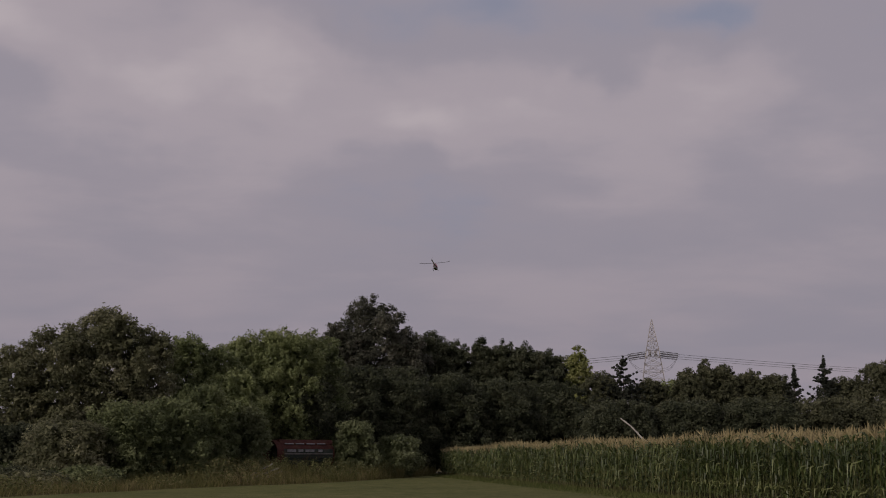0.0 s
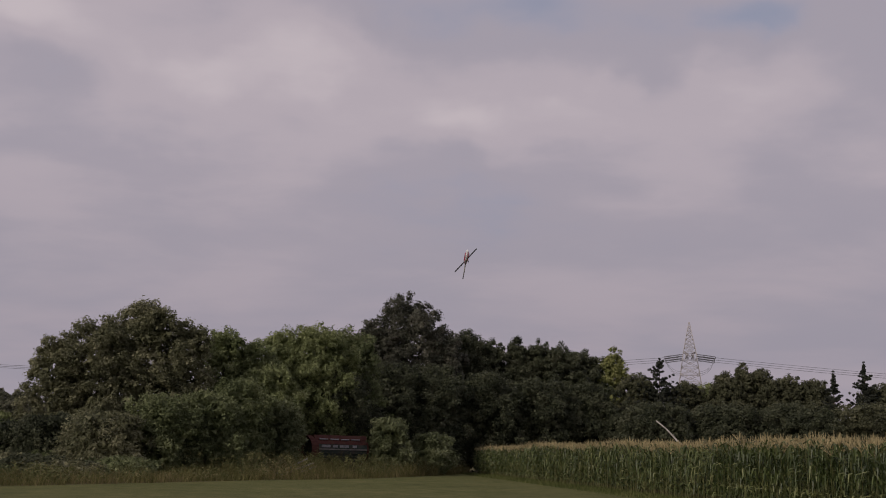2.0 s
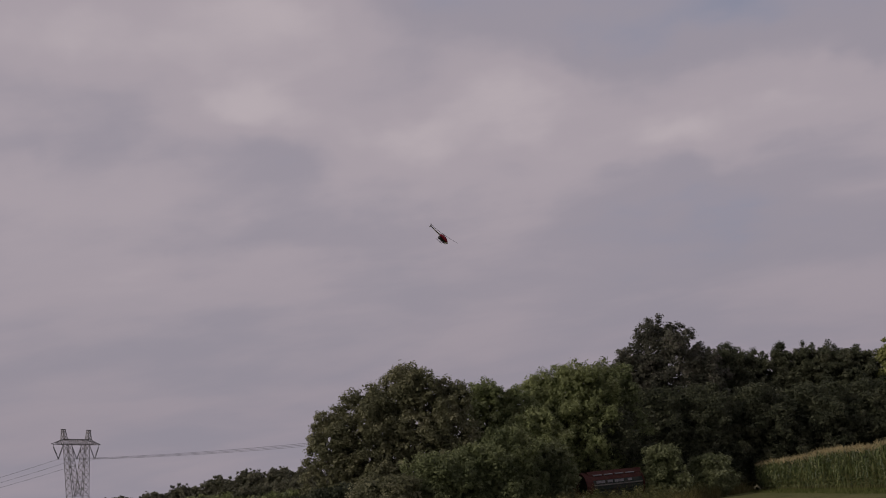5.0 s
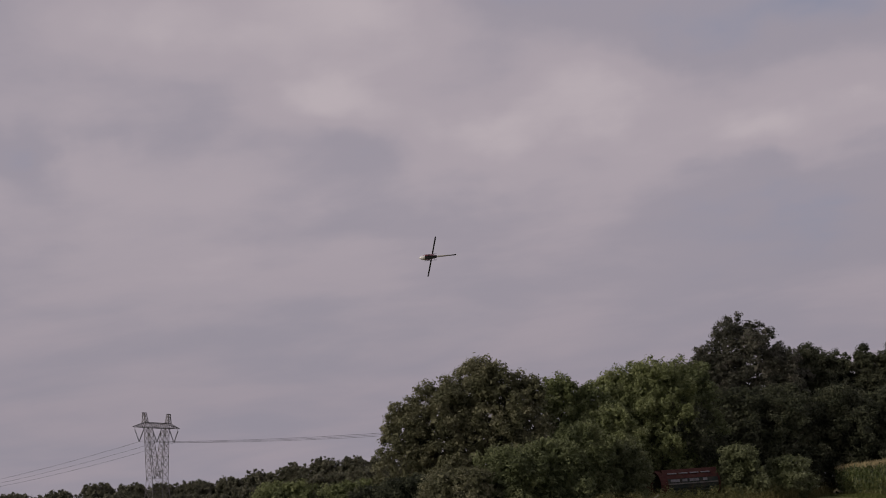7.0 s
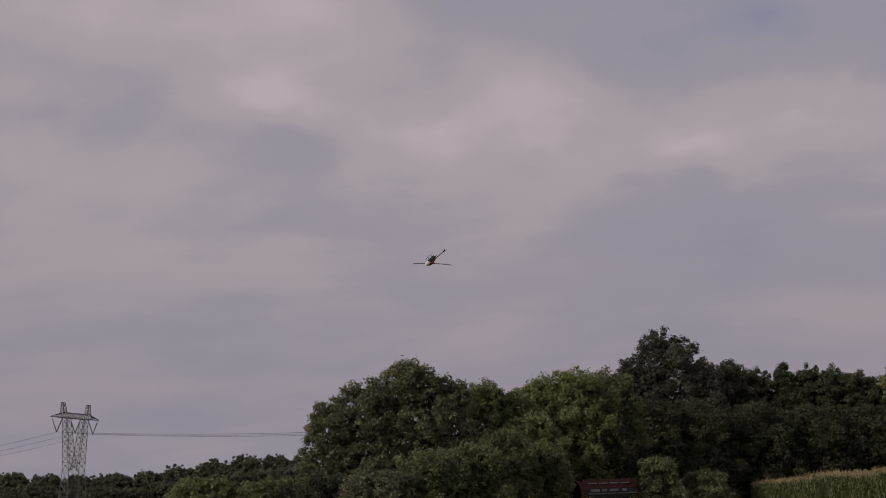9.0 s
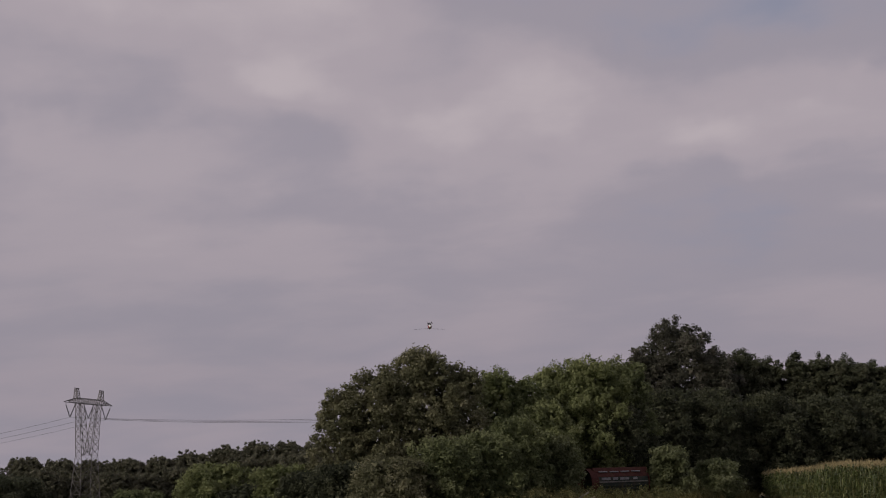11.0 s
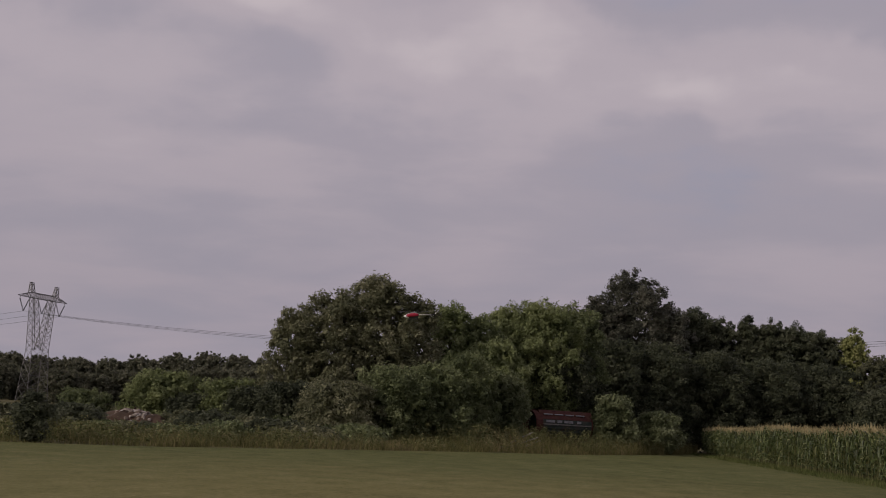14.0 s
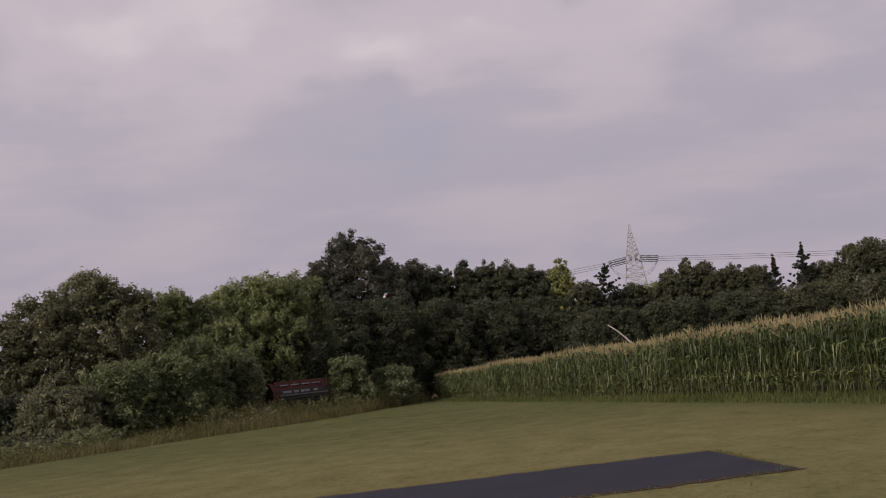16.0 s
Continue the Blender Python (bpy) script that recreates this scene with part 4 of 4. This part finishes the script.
# ---- old farm gear ----
def wagon():
    """A derelict tank wagon: a long rounded body with a rusty end, light ribs and pale panels."""
    at = spot(-7.35, 83)
    ob = empty("wagon", pose(at.x, at.y, 0, 0, 0, 38), "derelict rusty red and teal farm wagon in the weeds", "wagon")
    half, n = 2.15, 20

    def section(x, s):
        return [(x, math.cos(2 * math.pi * i / n) * 1.05 * s, 1.85 + math.sin(2 * math.pi * i / n) * 0.95 * s) for i in range(n)]

    bm = bmesh.new()
    add_rings(bm, [section(-half, 1.0), section(-half + 0.1, 1.03), section(half - 0.1, 1.03), section(half, 1.0)])
    part("tank", bm, TEAL, ob)
    # a deep rim round the open end, and a closed far end
    bm = bmesh.new()
    add_rings(bm, [section(-half - 0.04, 0.9), section(-half - 0.5, 0.98), section(-half - 0.52, 1.08), section(-half + 0.06, 1.08)], cap=False)
    part("open_rim", bm, RUST, ob, "rusty red rim round the dark open end")
    bm = bmesh.new()
    add_rings(bm, [section(half - 0.02, 1.06), section(half + 0.09, 1.06), section(half + 0.2, 0.8), section(half + 0.26, 0.35)])
    part("end_plate", bm, RUST, ob, "rusty red round end")
    # rusty upper side sheets and slats along the lower side
    for sy in (-1, 1):
        bm = bmesh.new()
        arc = [(sy * math.cos(radians(q)) * 1.05, 1.85 + math.sin(radians(q)) * 0.95) for q in (24, 36, 48, 60)]
        ring = [(y * 1.05, 1.85 + (z - 1.85) * 1.05) for y, z in arc] + [(y * 1.02, 1.85 + (z - 1.85) * 1.02) for y, z in arc[::-1]]
        add_rings(bm, [[(x, y, z) for y, z in ring] for x in (-half + 0.08, half - 0.08)])
        bmesh.ops.recalc_face_normals(bm, faces=bm.faces[:])
        part("side_sheet", bm, RUST, ob, "dark rusty red side sheet")
        for k in range(4):
            bm = bmesh.new()
            z = 1.12 + 0.24 * k
            y = sy * (1.05 * math.sqrt(max(0.1, 1 - ((z + 0.04 - 1.85) / 0.95) ** 2)) + 0.035)
            add_box(bm, (-half + 0.1, min(y, y + sy * 0.05), z), (half - 0.1, max(y, y + sy * 0.05), z + 0.09))
            part("slat", bm, PALE_BARK if k == 3 else TEAL, ob)
    bm = bmesh.new()
    add_rings(bm, [[(x, y, z) for y, z in ((-0.75, 2.62), (-0.55, 2.92), (0.55, 2.92), (0.75, 2.62))] for x in (-half - 0.1, half + 0.15)])
    part("roof_panel", bm, RUST, ob, "rusty red top cover")
    for k in range(4):
        bm = bmesh.new()
        x = -half + 0.25 + 0.92 * k
        add_rings(bm, [[(xx, y, z) for y, z in ((-0.80, 2.66), (-0.88, 2.60), (-0.83, 2.56), (-0.75, 2.62))] for xx in (x, x + 0.72)])
        part("ridge_strip", bm, CHALK, ob, "faded white strip")
    for x, w in ((-half + 0.3, 0.72), (-half + 1.25, 0.4), (-half + 1.85, 0.75), (-half + 2.95, 0.35)):
        bm = bmesh.new()
        add_box(bm, (x, -1.13, 2.02), (x + w, -1.085, 2.2))
        part("side_panel", bm, CHALK, ob, "faded white marking")
    for x in (-1.2, 1.2):
        for y in (-0.9, 0.9):
            bm = bmesh.new()
            add_rings(bm, [[(x + math.cos(2 * math.pi * i / 18) * r, yy, 0.48 + math.sin(2 * math.pi * i / 18) * r) for i in range(18)] for yy, r in ((y - 0.14, 0.4), (y - 0.1, 0.48), (y + 0.1, 0.48), (y + 0.14, 0.4))])
            part("wheel", bm, TYRE, ob)
    for y in (-0.5, 0.5):
        bm = bmesh.new()
        add_box(bm, (-half, y - 0.06, 0.75), (half, y + 0.06, 0.95))
        part("chassis_beam", bm, RUST, ob)
    bm = bmesh.new()
    add_tube(bm, (-half, 0, 0.85), (-half - 2.6, -0.5, 0.35), 0.07, 0.06)
    add_tube(bm, (-half, -0.6, 0.95), (-half - 2.6, -0.5, 0.35), 0.06, 0.05)
    part("drawbar", bm, PALE_BARK, ob, "weathered grey drawbar")


def timber_pile():
    at = spot(-9.5, 71.5)
    for k, (a, b) in enumerate((((-1.2, 0, 0.1), (0.9, 0.3, 1.25)), ((-0.9, -0.3, 0.08), (1.3, 0.1, 0.95)), ((-0.3, 0.2, 0.05), (1.5, -0.2, 0.75)))):
        bm = bmesh.new()
        add_tube(bm, a, b, 0.075, 0.05, 7)
        ob = part("beam", bm, PALE_BARK, None)
        ob.matrix_basis = pose(at.x, at.y, 0)
        tagged(ob, "grey weathered beam leaning in the weeds", "beam", "leaning beams beside the wagon")


def dead_trunk():
    a, b = spot(9.25, 105, 1.6 + 105 * math.tan(radians(2.0))), spot(12.4, 103, 0.0)
    bm = bmesh.new()
    p = a
    for k in range(1, 7):
        q = Vector(a).lerp(b, k / 6) + Vector((0, 0, 0.12 * math.sin(k * 1.9)))
        if k == 6:
            q.z = -0.1
        add_tube(bm, p, q, 0.06 + 0.014 * (k - 1), 0.06 + 0.014 * k, 7)
        p = q
    c = Vector(a).lerp(b, 0.3)
    add_tube(bm, c, c + Vector((-0.15, 0.1, 0.35)), 0.035, 0.012, 5)
    tagged(part("dead_trunk", bm, PALE_WOOD, None), "bare pale dead trunk leaning beyond the corn", "dead tree")


def rubble():
    rng = np.random.default_rng(31)
    at = spot(-29.3, 62)
    n, rings = 20, []
    for k, (r, z) in enumerate(((2.8, -0.05), (2.4, 0.4), (1.9, 0.7), (1.4, 0.95), (0.9, 1.1), (0.3, 1.15))):
        rings.append([(math.cos(2 * math.pi * i / n) * r * (0.85 + 0.3 * rng.random()), math.sin(2 * math.pi * i / n) * r * 0.6 * (0.85 + 0.3 * rng.random()), z + rng.normal() * 0.13) for i in range(n)])
    bm = bmesh.new()
    add_rings(bm, rings)
    mound = part("soil_mound", bm, SOIL, None)
    mound.matrix_basis = pose(at.x, at.y, 0)
    tagged(mound, "brown heap of soil and rubble among the bushes", "mound")
    for i in range(110):
        a, t = rng.random() * 6.28, rng.random()
        bm = bmesh.new()
        v = ICO_V * np.array([0.15, 0.12, 0.09]) * (0.5 + 1.1 * rng.random() ** 2) * (0.8 + 0.4 * rng.random((len(ICO_V), 1)))
        vs = [bm.verts.new(x) for x in v]
        for f in ICO_F:
            bm.faces.new([vs[j] for j in f])
        z = max(0.05, 1.17 * (1 - t ** 2.4) + 0.02)
        ob = part("stone", bm, RUBBLE, None)
        ob.matrix_basis = pose(at.x + math.cos(a) * 2.4 * t, at.y + math.sin(a) * 1.5 * t, z, rng.random() * 40, rng.random() * 40, rng.random() * 360)
        tagged(ob, "pale broken stone on the heap", "stone", "stones of the rubble heap")


# ---- model helicopter ----
def helicopter():
    """Nose along +y, mast along +z; about 1.4 m long with a 1.58 m rotor."""
    ob = empty("model_helicopter", pose(0, 0, 0), "red and white radio controlled model helicopter in flight", "helicopter")

    def hull(stations, n=18):
        return [[(math.cos(2 * math.pi * i / n) * w, y, z + math.sin(2 * math.pi * i / n) * h) for i in range(n)] for y, z, w, h in stations]

    bm = bmesh.new()
    add_rings(bm, hull([(0.46, -0.185, 0.012, 0.012), (0.43, -0.18, 0.045, 0.045), (0.36, -0.17, 0.075, 0.078), (0.26, -0.155, 0.092, 0.105), (0.14, -0.14, 0.095, 0.125), (0.02, -0.135, 0.085, 0.12), (-0.10, -0.13, 0.062, 0.09), (-0.20, -0.12, 0.038, 0.055)]))
    part("canopy", bm, CANOPY, ob, "pale grey canopy top", True)
    for sx in (-1, 1):
        rings = []
        for y, z, w, h in ((0.37, -0.17, 0.073, 0.075), (0.26, -0.155, 0.092, 0.105), (0.14, -0.14, 0.095, 0.125), (0.02, -0.135, 0.085, 0.12), (-0.10, -0.13, 0.062, 0.09), (-0.19, -0.122, 0.041, 0.058)):
            angles = [radians(q) for q in (-30, -8, 14, 36, 56)]
            rings.append([(sx * math.cos(q) * (w + 0.006), y, z + math.sin(q) * (h + 0.006)) for q in angles] + [(sx * math.cos(q) * (w - 0.004), y, z + math.sin(q) * (h - 0.004)) for q in angles[::-1]])
        bm = bmesh.new()
        add_rings(bm, rings)
        bmesh.ops.recalc_face_normals(bm, faces=bm.faces[:])
        part("side_panel", bm, RED, ob, "glossy red canopy side", True)
    bm = bmesh.new()
    rings = []
    for y, z, w, h in ((0.30, -0.162, 0.088, 0.098), (0.14, -0.14, 0.099, 0.129), (0.02, -0.135, 0.089, 0.124), (-0.10, -0.13, 0.066, 0.094), (-0.19, -0.122, 0.042, 0.059)):
        angles = [radians(q) for q in range(-150, -29, 20)]
        rings.append([(math.cos(q) * w, y, z + math.sin(q) * h) for q in angles])
    add_rings(bm, rings)
    bmesh.ops.recalc_face_normals(bm, faces=bm.faces[:])
    part("belly", bm, CARBON, ob, "black lower body", True)
    bm = bmesh.new()
    add_rings(bm, hull([(0.48, -0.188, 0.012, 0.012), (0.44, -0.184, 0.049, 0.047), (0.395, -0.180, 0.068, 0.064)]))
    part("nose", bm, WHITE, ob, "glossy white nose", True)
    bm = bmesh.new()
    add_rings(bm, hull([(0.50, -0.19, 0.012, 0.012), (0.46, -0.192, 0.050, 0.042), (0.37, -0.202, 0.080, 0.060), (0.27, -0.208, 0.080, 0.052), (0.20, -0.205, 0.06, 0.03)]))
    part("chin", bm, WHITE, ob, "white nose and chin", True)
    bm = bmesh.new()
    add_box(bm, (-0.052, -0.16, -0.285), (0.052, 0.27, -0.10))
    part("frame", bm, CARBON, ob, "black carbon frame")
    bm = bmesh.new()
    add_tube(bm, (0, -0.12, -0.125), (0, -0.74, -0.113), 0.034, 0.023, 12)
    part("tail_boom", bm, YELLOW, ob, "cream white tail boom", True)
    bm = bmesh.new()
    add_tube(bm, (0, -0.74, -0.113), (0, -0.93, -0.11), 0.023, 0.019, 12)
    part("tail_cone", bm, CARBON, ob, "black rear boom", True)
    bm = bmesh.new()
    add_rings(bm, [[(x, y, z) for y, z in ((-0.85, -0.10), (-0.90, -0.02), (-0.945, 0.0), (-0.935, -0.09), (-0.94, -0.17), (-0.90, -0.155))] for x in (-0.028, -0.020)])
    part("tail_fin", bm, CARBON, ob, "black tail fin")
    for sx in (-1, 1):
        bm = bmesh.new()
        prev = None
        for y, z in ((-0.17, -0.335), (0.2, -0.34), (0.26, -0.328), (0.30, -0.305)):
            cur = Vector((sx * 0.115, y, z))
            if prev is not None:
                add_tube(bm, prev, cur, 0.009, 0.009, 6)
            prev = cur
        part("skid", bm, CARBON, ob)
        for y in (-0.07, 0.14):
            bm = bmesh.new()
            add_tube(bm, (sx * 0.03, y, -0.24), (sx * 0.095, y, -0.29), 0.010, 0.010, 6)
            add_tube(bm, (sx * 0.095, y, -0.29), (sx * 0.115, y, -0.335), 0.010, 0.009, 6)
            part("strut", bm, CARBON, ob)
    bm = bmesh.new()
    add_tube(bm, (0, 0, -0.08), (0, 0, 0.03), 0.011, 0.011, 8)
    add_tube(bm, (0, 0, -0.05), (0, 0, -0.025), 0.045, 0.045, 12)
    part("mast", bm, BRIGHT, ob, "bright metal mast and swashplate")
    rotor = empty("main_rotor", pose(0, 0, 0), "", "")
    rotor.parent = ob
    bm = bmesh.new()
    add_box(bm, (-0.10, -0.02, -0.014), (0.10, 0.02, 0.014))
    add_tube(bm, (0, 0, -0.02), (0, 0, 0.035), 0.022, 0.016, 10)
    part("hub", bm, BRIGHT, rotor)
    for s in (-1, 1):
        bm = bmesh.new()
        rings = []
        for x, w, dz in ((0.09, 0.016, 0), (0.16, 0.028, 0.003), (0.45, 0.028, 0.018), (0.74, 0.027, 0.045), (0.79, 0.016, 0.050)):
            rings.append([(s * x, s * y, z + dz) for y, z in ((1.06 * w, 0), (0.4 * w, 0.004), (-w, 0.001), (0.4 * w, -0.004))])
        add_rings(bm, rings)
        bmesh.ops.recalc_face_normals(bm, faces=bm.faces[:])
        part("rotor_blade", bm, CARBON, rotor)
    tail = empty("tail_rotor", pose(0.035, -0.915, -0.105), "", "")
    tail.parent = ob
    for s in (-1, 1):
        bm = bmesh.new()
        add_rings(bm, [[(0, w, s * z), (0.003, 0, s * z), (0, -w, s * z), (-0.003, 0, s * z)] for z, w in ((0.012, 0.008), (0.03, 0.013), (0.125, 0.013), (0.135, 0.007))])
        bmesh.ops.recalc_face_normals(bm, faces=bm.faces[:])
        part("tail_blade", bm, WHITE, tail)
    return ob, rotor, tail


# seconds, place, turn of the helicopter; seconds, turn of its rotor
# flight rows begin
FLIGHT = [
    (0, -0.4, 51.17, 10.8, -6.5, -6.6, -7.9),
    (0.2, -0.12, 50.2, 10.65, -15.4, -0.3, -0),
    (0.3, -0.17, 49.27, 10.51, -37.8, -0.5, 0),
    (0.4, -0.15, 47.31, 10.34, -52.5, 1, -2.2),
    (0.5, -0.13, 46.31, 10.35, -67.3, 2.5, -7.9),
    (0.6, -0.16, 45.33, 10.25, -78.4, 1.4, -11.3),
    (0.7, -0.17, 45.32, 10.36, -90, 1.9, -11.1),
    (0.8, -0.25, 45.33, 10.29, -95.9, 1.2, -5.6),
    (0.9, -0.24, 45.35, 10.2, -112.7, -0.6, -2.6),
    (1, -0.25, 45.37, 10.01, -131.4, -1, 1.2),
    (1.2, -0.48, 48.41, 9.72, -160.2, -1.1, 1.4),
    (1.5, -0.7, 49.42, 9.22, 170.2, 7.5, 0.2),
    (1.6, -0.74, 49.32, 9.39, 143.3, 5.9, -3.6),
    (1.7, -0.67, 50.21, 9.78, 118.1, -1.3, 1.7),
    (1.8, -0.69, 49.14, 10.05, 109.1, 5, 0.9),
    (2, -0.65, 49.05, 10.49, 106.1, 9, -1.6),
    (2.3, -0.79, 52.05, 10.65, 76.3, 4.8, -2.6),
    (2.5, -1.12, 55.18, 10.27, 46.7, 2.4, -20),
    (2.7, -1.73, 56.21, 10.28, 33.7, -5.3, -25.4),
    (2.9, -2.15, 55, 11.1, 55.9, 7.6, -11.4),
    (3, -2.44, 52.95, 11.11, 77.1, 3.5, -19.5),
    (3.2, -2.98, 47.03, 10.43, 96.4, 11.9, -62.1),
    (3.3, -3.41, 47.01, 10.53, 100.1, 14.6, -73.4),
    (3.5, -4.1, 45.94, 10.64, 120.1, 26.4, -68.5),
    (3.6, -4.4, 45.86, 11.04, 164.5, 23, -39.4),
    (3.7, -4.67, 47.75, 11.81, -170.3, 9.1, -30.3),
    (3.8, -4.94, 48.62, 12.64, -137.5, 6.7, -29.2),
    (3.9, -5.13, 47.52, 12.93, -109.3, 4.1, -33.6),
    (4, -5.46, 46.39, 13.08, -94.4, 5.4, -42.8),
    (4.2, -6.02, 45.13, 13.57, -77, 9.1, -51.3),
    (4.5, -7.92, 43.62, 14.11, -61.8, 9.5, -52.1),
    (4.7, -9.47, 43.36, 13.8, -39.7, 18.9, -41.1),
    (5, -11.21, 43.18, 12.8, -25.8, 24.6, -29.7),
    (5.2, -12.36, 42.88, 12.75, -15.6, 20.1, -12.1),
    (5.6, -12.29, 40.94, 12.03, -4.1, 12.8, 29.3),
    (6, -12.33, 38.89, 11.52, 6.6, -1.9, 70.9),
    (6.4, -12.58, 37.94, 11.18, 7.7, 32.2, 107.8),
    (6.8, -12.82, 36.93, 10.73, -1.7, 65.7, 107),
    (7.05, -12.82, 35.95, 10.31, -7.2, 77.2, 104.7),
    (7.3, -12.78, 34.98, 9.87, -135.6, 87.4, -23.6),
    (7.5, -12.37, 35.06, 10.1, -173.6, 79.2, -62.1),
    (7.7, -12.17, 36.17, 10.15, -179.3, 54.7, -68.2),
    (7.8, -11.83, 36.21, 10.21, 178.6, 34.1, -69.4),
    (8, -11.33, 36.25, 10.55, 178, 19.7, -66.7),
    (8.2, -11, 36.27, 10.79, 179.4, 11.7, -66.9),
    (8.6, -10.92, 37.46, 10.67, -163.9, 18.5, -43.3),
    (9.2, -11.09, 39.65, 10.57, -128.6, 22.1, 2.9),
    (9.8, -11.2, 41.83, 10.26, -102.4, -0.7, 3.2),
    (10.3, -11.1, 42.98, 9.84, -85.7, 0.1, -3.8),
    (10.5, -11.83, 43.87, 9.74, -94.6, -1.8, 3.7),
    (10.7, -13.37, 47.67, 9.61, -126.5, -2.7, 18.8),
    (10.8, -14.17, 49.52, 9.53, -147.1, -0.8, 20.7),
    (11, -14.83, 49.34, 9.26, -161.5, 0.1, 21.7),
    (11.2, -14.79, 47.22, 9.13, -173.9, -7.2, 46.1),
    (11.3, -14.53, 45.16, 9, 179.2, -2.4, 75.1),
    (11.4, -14.48, 44.08, 9.18, 179.7, -12.3, 100.5),
    (11.5, -14.48, 42.98, 9.33, -176, -13.1, 106.5),
    (11.6, -14.37, 41.9, 9.63, -163.1, -12.2, 100.7),
    (11.7, -14.19, 40.88, 9.98, -143.1, -7.2, 67.8),
    (11.8, -14.57, 41.75, 10.77, -104.3, 2.1, 35.1),
    (11.9, -14.35, 40.65, 11.14, -70.1, 39.5, 40.2),
    (12, -15.3, 42.34, 11.74, -106.8, 63.2, 4.8),
    (12.1, -15.34, 42.3, 11.81, -172.1, 80.1, -59.1),
    (12.2, -15.66, 42.13, 11.81, 151.1, 47.2, -68.1),
    (12.3, -15.85, 41.94, 12.06, 118.4, 21.7, -83.7),
    (12.4, -16.07, 41.84, 12.35, 77.3, 10.1, -103.9),
    (12.5, -16.04, 41.87, 12.53, 64.2, -10.4, -140.3),
    (12.7, -16.34, 41.91, 11.73, 93.5, -31.4, 154.2),
    (12.8, -16.72, 42.88, 11.36, 105.1, -25, 125.2),
    (13, -17.08, 43.86, 10.45, 89.1, 14.8, 75.2),
    (13.1, -17.37, 44.86, 10.05, 73, 11.9, 40.8),
    (13.2, -17.61, 45.91, 9.77, 64.4, -1.9, 19.1),
    (13.3, -18.54, 48.88, 9.43, 48.3, -4.9, 29),
    (13.4, -18.88, 50.99, 9.05, 33.3, -7, 41),
    (13.5, -19.17, 53.12, 8.66, 30, -7.6, 60.6),
    (13.6, -17.89, 51.56, 7.95, 19.6, -11.5, 81.2),
    (13.8, -15.02, 48.43, 6.78, -2.1, -17.8, 106.1),
    (14, -12.35, 45.08, 6.22, -3.5, -14.8, 104.4),
    (14.2, -11.73, 47.25, 6.8, 0.9, -12.8, 77.4),
    (14.3, -11.37, 49.3, 7.5, 12.1, -11.8, 62.6),
    (14.4, -10.19, 48.48, 7.73, 19.3, -3.4, 33.7),
    (14.5, -9.1, 46.66, 7.46, 25.3, -11.8, 0.2),
    (14.6, -8.35, 47.83, 7.32, 33.5, 8.1, -23.4),
    (14.8, -7.29, 49.06, 7.6, 24, 10.7, -67.9),
    (15, -6.05, 50.19, 8.22, 11.3, 22.4, -92.4),
    (15.2, -5.1, 53.34, 8.58, 4.1, 8.7, -118.3),
    (15.3, -4.74, 55.42, 8.58, -4, 2.2, -141.9),
    (15.5, -4.01, 59.53, 8.37, -11.4, -6, -173.8),
    (15.6, -3.92, 60.56, 8.1, -13.5, -10.2, -179.1),
    (15.8, -3.13, 61.67, 7.55, -12.2, -8, 174.2),
    (16, -2.39, 61.76, 6.98, -12.3, -13, 175.3),
]
SPIN = [
    (0, 14), (0.2, 0), (0.3, 14), (0.4, 38), (0.5, 60), (0.6, 90),
    (0.7, 112), (0.8, 132), (0.9, 160), (1, 180), (1.2, 180), (1.5, 172),
    (1.6, 172), (1.7, 180), (1.8, 206), (2, 236), (2.3, 188), (2.5, 190),
    (2.7, 158), (2.9, 192), (3, 212), (3.2, 264), (3.3, 280), (3.5, 332),
    (3.6, 344), (3.7, 326), (3.8, 368), (3.9, 392), (4, 416), (4.2, 450),
    (4.5, 448), (4.7, 434), (5, 428), (5.2, 428), (5.6, 508), (6, 490),
    (6.4, 450), (6.8, 392), (7.05, 372), (7.3, 362), (7.5, 358), (7.7, 368),
    (7.8, 400), (8, 464), (8.2, 450), (8.6, 496), (9.2, 514), (9.8, 510),
    (10.3, 478), (10.5, 494), (10.7, 510), (10.8, 558), (11, 546), (11.2, 514),
    (11.3, 566), (11.4, 626), (11.5, 630), (11.6, 624), (11.7, 544), (11.8, 556),
    (11.9, 544), (12, 558), (12.1, 564), (12.2, 580), (12.3, 588), (12.4, 640),
    (12.5, 690), (12.7, 758), (12.8, 750), (13, 720), (13.1, 730), (13.2, 730),
    (13.3, 740), (13.4, 748), (13.5, 756), (13.6, 720), (13.8, 800), (14, 810),
    (14.2, 838), (14.3, 886), (14.4, 906), (14.5, 906), (14.6, 926), (14.8, 906),
    (15, 984), (15.2, 1026), (15.3, 1042), (15.5, 1080), (15.6, 1084), (15.8, 1086),
    (16, 1106),
]
# flight rows end


ground()
tall_grass()
lawn_tufts()
woods()
power_line()
wagon()
timber_pile()
dead_trunk()
rubble()
corn()
HELI, ROTOR, TAIL_ROTOR = helicopter()


# how far off the whole flight lies
REACH = 1.05


def motions():
    walk(HELI, [(t, pose(x * REACH, y * REACH, EYE + (z - EYE) * REACH, rx, ry, rz)) for t, x, y, z, rx, ry, rz in FLIGHT])
    walk(ROTOR, [(t, pose(0, 0, 0, 0, 0, a)) for t, a in SPIN])
    walk(TAIL_ROTOR, [(0.2 * k, pose(0.035, -0.915, -0.105, 70 * k, 0, 0)) for k in range(81)])


motions()
